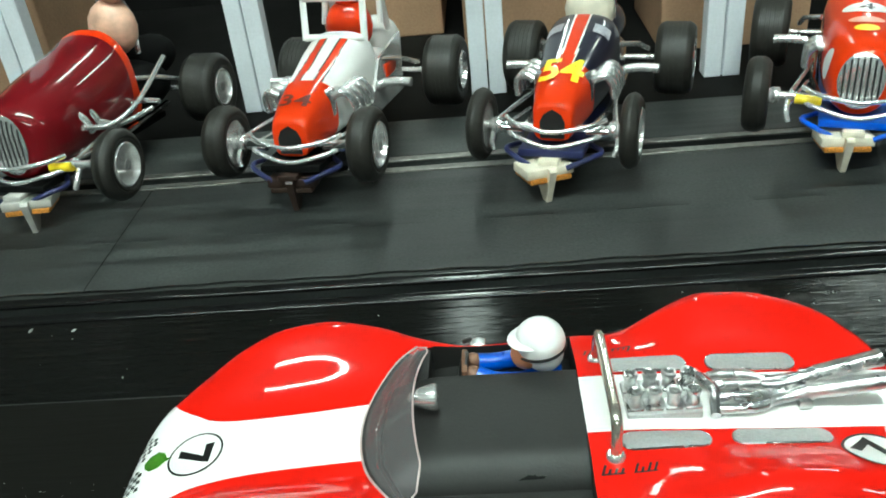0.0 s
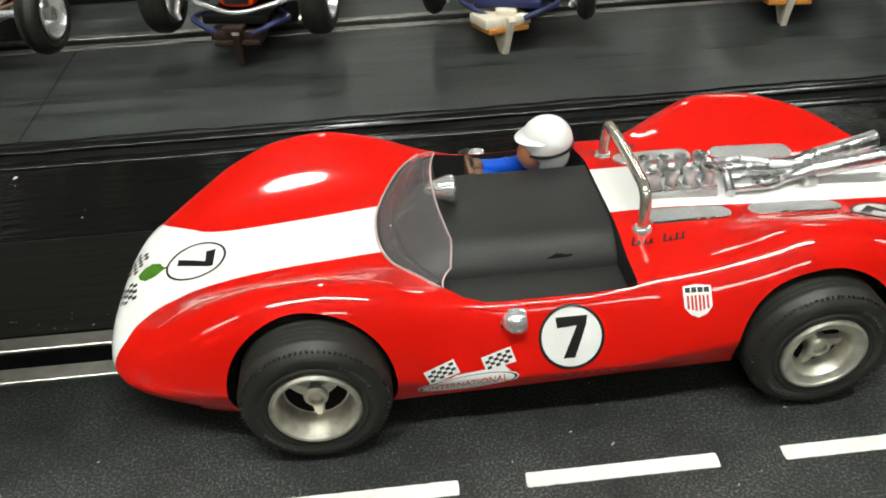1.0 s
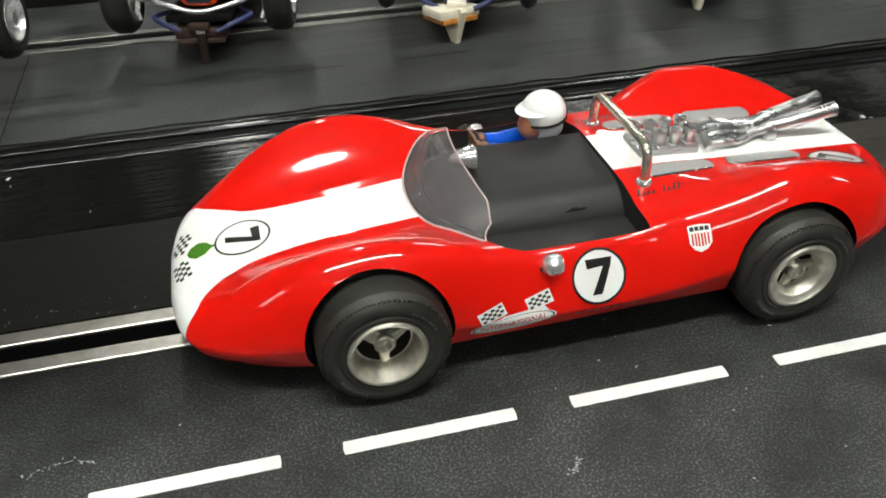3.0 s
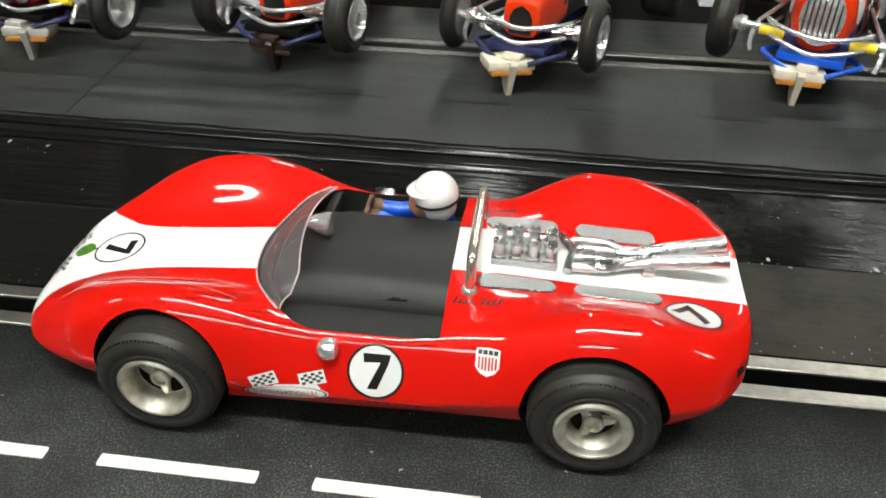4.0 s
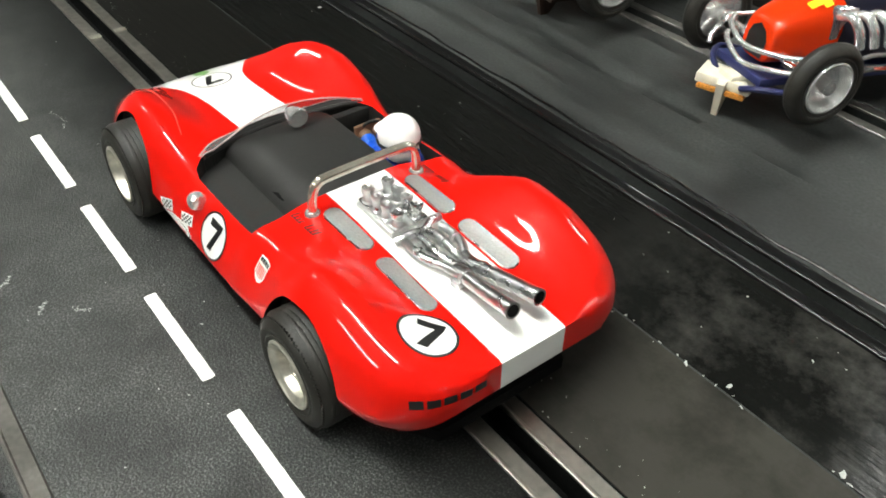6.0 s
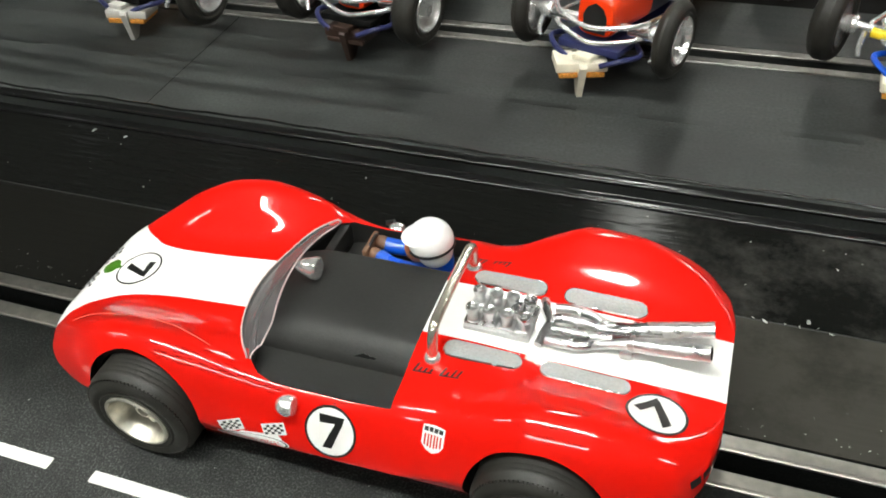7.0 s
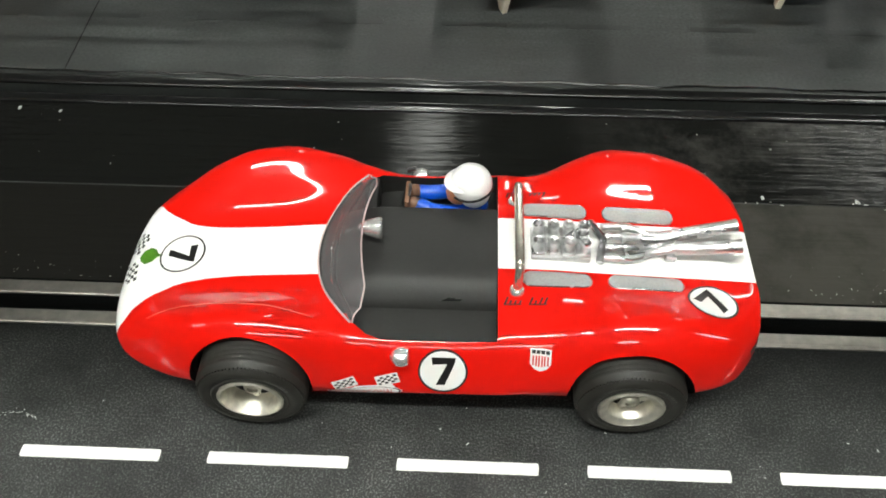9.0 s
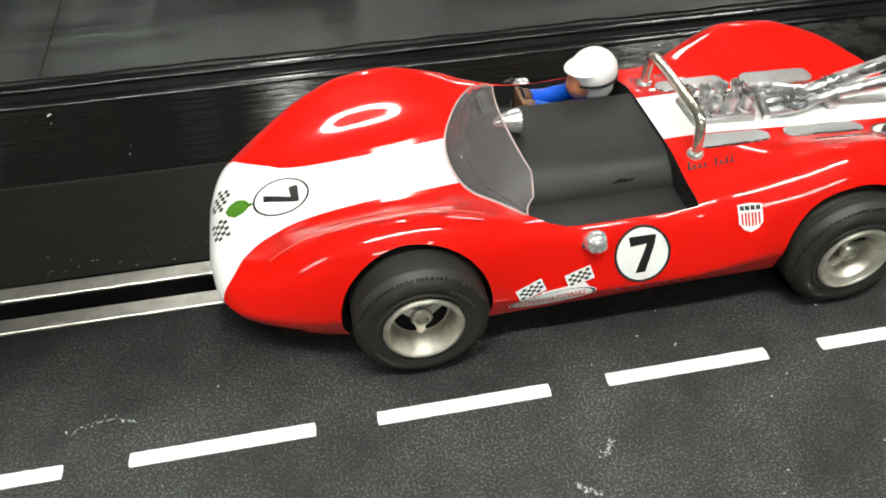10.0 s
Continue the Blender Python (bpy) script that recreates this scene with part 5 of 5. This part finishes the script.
    bm = bmesh.new()
    low = -0.0107
    fin = [(-0.0085, 0.0030), (-0.0075, 0.0042), (0.0075, 0.0042), (0.0060, -0.0010), (-0.0010, low), (-0.0045, low)]
    sides = [[bm.verts.new((sx * (1.0 if z > -0.002 else 0.7), y, z)) for y, z in fin] for sx in (-0.0015, 0.0015)]
    n = len(fin)
    for k in range(n):
        bm.faces.new((sides[0][k], sides[0][(k + 1) % n], sides[1][(k + 1) % n], sides[1][k]))
    bm.faces.new(sides[0])
    bm.faces.new(sides[1])
    part("blade", bm, gm, gd, smooth=False)
    for s in (-1, 1):
        part("braid", box(s * 0.0052 - 0.0036, s * 0.0052 + 0.0036, -0.0066, 0.0085, -0.0016, 0.0005, 0.0005), M[spec.get("braid", "copper")], gd, "copper braid")
    for s in (-1, 1):
        part("lead_wire", rod(smooth_line([mm(s * 7, -12, 3), mm(s * 14, -10, 6), mm(s * 19, -3, 7), mm(s * 13, 6, 7), mm(s * 8, 14, 8)], 5), 0.0011, 8), M["blue" if spec.get("blue_wire") else "navy"], ob)
    part("guide_arm", box(-0.004, 0.004, -0.014, 0.004, 0.0040, 0.0062, 0.0005), gm, ob)
    # engine lump and seat back
    part("engine", box(-0.012, 0.012, 0.014, 0.046, 0.020, 0.033, 0.002), M["foil"], ob)
    part("tail_tank", loft_tail(spec), spec["mats"][spec.get("tail_mat", 0)], ob)
    for x, z in ((-11, 14), (11, 14)):
        part("shock", rod([mm(x * 1.15, -1, z), mm(x * 2.05, -1, z + 0.5)], 0.0020, 12), M[spec.get("shock", "chrome")], ob)
    # seated figure, plain
    fig = bmesh.new()
    fx, fs = spec.get("fig_x", 0), spec.get("fig_size", 1)
    up = spec.get("fig_up", 0)
    ball(mm(fx, 76, 62 + fs + up), 0.0078 * fs, (1, 1.05, 1.05), 18, fig)
    k = len(fig.faces)
    ball(mm(fx * 0.6, 76, 46 + up * 0.8), 0.0100 * fs, (1.15, 0.85, 1.25), 16, fig)
    paint(fig, k, 1)
    part("driver_figure", fig, [M[spec["helmet"]], M[spec.get("suit", "white")]], ob, "plain seated figure with helmet")
    cage = spec.get("cage")
    if cage:
        for s in (-1, 1):
            part("cage_bar", rod([mm(s * 14, 56, 44), mm(s * 14, 58, 62), mm(s * 13, 84, 64), mm(s * 12, 96, 40)], 0.0016, 10), M[cage], ob)
            part("cage_bar", rod([mm(s * 14, 80, 46), mm(s * 13, 84, 64)], 0.0014, 10), M[cage], ob)
        for y, z in ((56, 45), (58, 62), (84, 64)):
            part("cage_bar", rod([mm(-14, y, z), mm(14, y, z)], 0.0016, 10), M[cage], ob)
    else:
        part("roll_hoop", rod(smooth_line([mm(-9, 86, 40), mm(-9, 86, 60), mm(0, 86, 68), mm(9, 86, 60), mm(9, 86, 40)], 5), 0.0013, 10), M["bright"], ob)
    return ob, shell


def loft_tail(spec):
    bm = bmesh.new()
    ball(mm(0, 108, 33), 0.015, (0.8, 1.35, 0.72), 18, bm)
    return bm


def press(name, shapes, shell, at, u, v, way, material, lift=0.0003):
    """Film laid onto a sprint car's body."""
    tree = BVHTree.FromPolygons([w.co.copy() for w in shell.data.vertices], [tuple(p.vertices) for p in shell.data.polygons])
    at, u, v, way = Vector(at), Vector(u).normalized(), Vector(v).normalized(), Vector(way).normalized()
    bm = bmesh.new()
    for o in shapes:
        bm.faces.new([bm.verts.new((a, b, 0)) for a, b in o])
    bmesh.ops.triangulate(bm, faces=bm.faces)
    for _ in range(3):
        long = [e for e in bm.edges if e.calc_length() > 0.003]
        if long:
            bmesh.ops.subdivide_edges(bm, edges=long, cuts=1)
            bmesh.ops.triangulate(bm, faces=bm.faces)
    for w in bm.verts:
        p = at + w.co.x * u + w.co.y * v
        hit, nrm, _, _ = tree.ray_cast(p - way * 0.05, way)
        if hit is None:
            hit, nrm, _, _ = tree.find_nearest(p)
        w.co = hit - way * lift
    return part(name, bm, material, shell, sharp=80)


def grille(shell, at, h, w):
    """Bright slatted oval grille on a nose."""
    g = press("grille", [ellipse(w, h, n=28)], shell, at, (1, 0, 0), (0, 0.25, 1), (0, 1, -0.15), M["bright"], 0.0006)
    for k in range(-3, 4):
        x, hh = k * w * 0.25, h * 0.86 * math.sqrt(max(0.05, 1 - (k * 0.25) ** 2))
        press("slat", [[(x - w * 0.035, -hh), (x + w * 0.035, -hh), (x + w * 0.035, hh), (x - w * 0.035, hh)]], shell, at, (1, 0, 0), (0, 0.25, 1), (0, 1, -0.15), M["ink"], 0.0010)


WEDGE = [(-5, 7.2, 11.5, 25.0, 3.6), (-4.2, 7.8, 11, 26.2, 3.6), (1, 9.0, 11, 29.5, 3.4), (14, 11.4, 10.5, 34.5, 3.0), (34, 14.0, 10, 39.5, 3.0), (52, 16.0, 10, 44.5, 3.0), (62, 16.4, 10, 46.5, 3.0), (64, 16.4, 10, 34, 3.0), (88, 15.5, 11, 33, 3.0), (100, 13, 13, 30, 3.0)]
ROUND = [(-6, 8.0, 14, 30, 2.2), (-4.5, 11.5, 10.5, 34.5, 2.3), (1, 14.5, 9.5, 38.5, 2.3), (14, 17.0, 9.5, 42.0, 2.4), (34, 18.0, 9.5, 46.0, 2.4), (52, 18.2, 9.5, 49.5, 2.4), (62, 17.6, 9.5, 52.5, 2.4), (64, 17.2, 9.5, 36, 2.4), (88, 16, 11, 34, 2.4), (100, 13, 13, 30, 2.4)]


def paint_white_stripes(x, y, z):
    if y < 18:
        return 1
    if z > 20 and 3.2 < abs(x) < 6.2 and y < 58:
        return 1
    if z > 20 and (2.6 < abs(x) < 3.2 or 6.2 < abs(x) < 6.8) and y < 58:
        return 2
    return 0


def paint_dark_stripe(x, y, z):
    if y < 20:
        return 1
    if z > 20 and abs(x) < 2.6:
        return 1
    if z > 20 and abs(x) < 3.4:
        return 2
    return 0


SLIM = [(y, w * 0.84, lo, hi, q) for y, w, lo, hi, q in ROUND]
FAT = [(y, w * 1.12, lo, lo + (hi - lo) * 1.10, q) for y, w, lo, hi, q in ROUND]
CARS = [
    dict(x=-0.1465, y=0.2210, turn=-10, steer=20, wide=43.5, rear=33, guide_x=0.004, guide_y=-0.0085,  label="maroon model sprint car with red cowl and bright grille", shape=FAT, paint=lambda x, y, z: 1 if 57 < y < 63.5 else 2 if y > 63.5 else 0, mats=[M["maroon"], M["orange_red"], M["well"]], tail_mat=2, thin_pipes=True, fig_up=11, helmet="pale_skin", suit="pale_skin", fig_x=9, fig_size=1.05, frame="chrome", guide="grey_nylon", shock="yellow", headers=2, pan="well", side_pipe=True),
    dict(front=(0.0150, 0.0098), x=-0.0320, y=0.2215, turn=-12, steer=6, wide=31, rear=38, guide_y=-0.0060,  label="white and orange model sprint car with white roll cage", shape=WEDGE, paint=paint_white_stripes, mats=[M["white"], M["orange_red"], M["ink"]], helmet="orange_red", suit="orange_red", cage="white", side_panel=True, guide="dark_brown", pan="well", blue_wire=False, braid="dark_brown"),
    dict(front=(0.0147, 0.0064), x=0.0725, y=0.2180, turn=-17, steer=38, wide=30, rear=37, guide_x=-0.002, guide_y=-0.0110,  label="black and orange model sprint car with yellow number", shape=WEDGE, paint=paint_dark_stripe, mats=[M["navy_black"], M["orange_red"], M["white"]], helmet="white", suit="nylon", pan="navy"),
    dict(front=(0.0152, 0.0090), x=0.1905, y=0.2235, turn=-20, steer=16, wide=37, guide_x=-0.003, guide_y=-0.0090,  label="red model sprint car with bright slatted grille", shape=SLIM, paint=lambda x, y, z: 0, mats=[M["orange_red"]], helmet="orange_red", blue_wire=True, shock="yellow", pan="blue", headers=3),
]
built = [sprint_car(c) for c in CARS]
grille(built[0][1], mm(0, -6, 25), 0.0125, 0.0085)
grille(built[3][1], mm(0, -6, 24), 0.0110, 0.0085)
# black nose mouths and numbers
for k in (1, 2):
    press("mouth", [[(-0.0048, -0.0055), (0.0048, -0.0055), (0.0050, 0.0012), (0.0034, 0.0044), (0.0, 0.0064), (-0.0034, 0.0044), (-0.0050, 0.0012)]], built[k][1], mm(0, -6, 18.0), (1, 0, 0), (0, 0.25, 1), (0, 1, -0.1), M["ink"], 0.0006)
press("number", letters("34", 0.0135, 0.0072, 0.02), built[1][1], mm(0, 5, 32), (1, 0, 0), (0, 0.8, 0.5), (0, 0.5, -0.8), M["decal_dark_red"], 0.0005)
press("number", letters("54", 0.0175, 0.0160, 0.03), built[2][1], mm(0, 13.5, 36), (1, 0, 0), (0, 0.9, 0.4), (0, 0.4, -0.9), M["yellow"], 0.0006)
press("number_oval", [ellipse(0.0088, 0.0048)], built[3][1], mm(0, 27, 47), (1, 0, 0), (0, 0.95, 0.3), (0, 0.3, -0.95), M["decal_white"], 0.0004)
press("number", letters("4", 0.0062, 0.0064), built[3][1], mm(0, 27, 47), (1, 0, 0), (0, 0.95, 0.3), (0, 0.3, -0.95), M["ink"], 0.0007)
press("badge", [ellipse(0.0046, 0.0026)], built[3][1], mm(0, 8, 42), (1, 0, 0), (0, 0.8, 0.5), (0, 0.5, -0.8), M["yellow"], 0.0006)
press("badge", [ellipse(0.0066, 0.0026)], built[3][1], mm(0, 15, 44), (1, 0, 0), (0, 0.9, 0.4), (0, 0.4, -0.9), M["decal_pink"], 0.0006)
for s in (-1, 1):
    press("side_badge", [ellipse(0.004, 0.006)], built[3][1], mm(s * 14, 2, 28), (0, -s, 0), (0, 0, 1), (-s, 0.4, 0), M["decal_white"], 0.0005)
    press("small_badge", [[(-0.0034, -0.0035), (0.0034, -0.0035), (0.0034, 0.0035), (-0.0034, 0.0035)]], built[2][1], mm(s * 10, 48, 46), (1, 0, 0), (0, 1, 0.2), (0, 0.2, -1), M["decal_grey"], 0.0006)

# ---- stalls behind: white posts, cardboard boxes, dark board ----
for x in (-0.316, -0.199, -0.0755, 0.0470, 0.1680, 0.2890, 0.4100):
    d = thing("stall_post", "white foam board post between parked model cars", "post", pose(x + (x - 0.03) * 0.045, 0.353, -0.0118), group="stall posts")
    for s in (-1, 1):
        part("board", box(s * 0.0050 - 0.0046, s * 0.0050 + 0.0046, 0, 0.011, 0, 0.15, 0.0006), M["post"], d, smooth=False)


def cardboard_box(x0, x1, y, h, deep=0.09):
    ob = thing("cardboard_box", "plain brown cardboard box behind the stalls", "box", pose((x0 + x1) / 2, y, -0.0118), group="cardboard boxes")
    w = (x1 - x0) / 2
    part("carton", box(-w, w, 0, deep, 0, h, 0.001), M["card"], ob, smooth=False)
    for s in (-1, 1):
        part("flap", box(-w + 0.001, w - 0.001, deep / 2 + s * deep / 4 - deep / 4 + 0.0006, deep / 2 + s * deep / 4 + deep / 4 - 0.0006, h + 0.0002, h + 0.0022, 0.0004), M["card"], ob, smooth=False)


for x0, x1, y, h in ((-0.33, -0.215, 0.40, 0.12), (0.035, 0.105, 0.41, 0.13), (0.150, 0.235, 0.40, 0.14), (-0.06, 0.02, 0.47, 0.10)):
    cardboard_box(x0, x1, y, h)
tagged(part("stall_back", box(-0.6, 0.8, 0.60, 0.606, -0.0118, 0.20), M["dark_card"], smooth=False), "dark board closing the stalls behind", "partition", kind="structure")
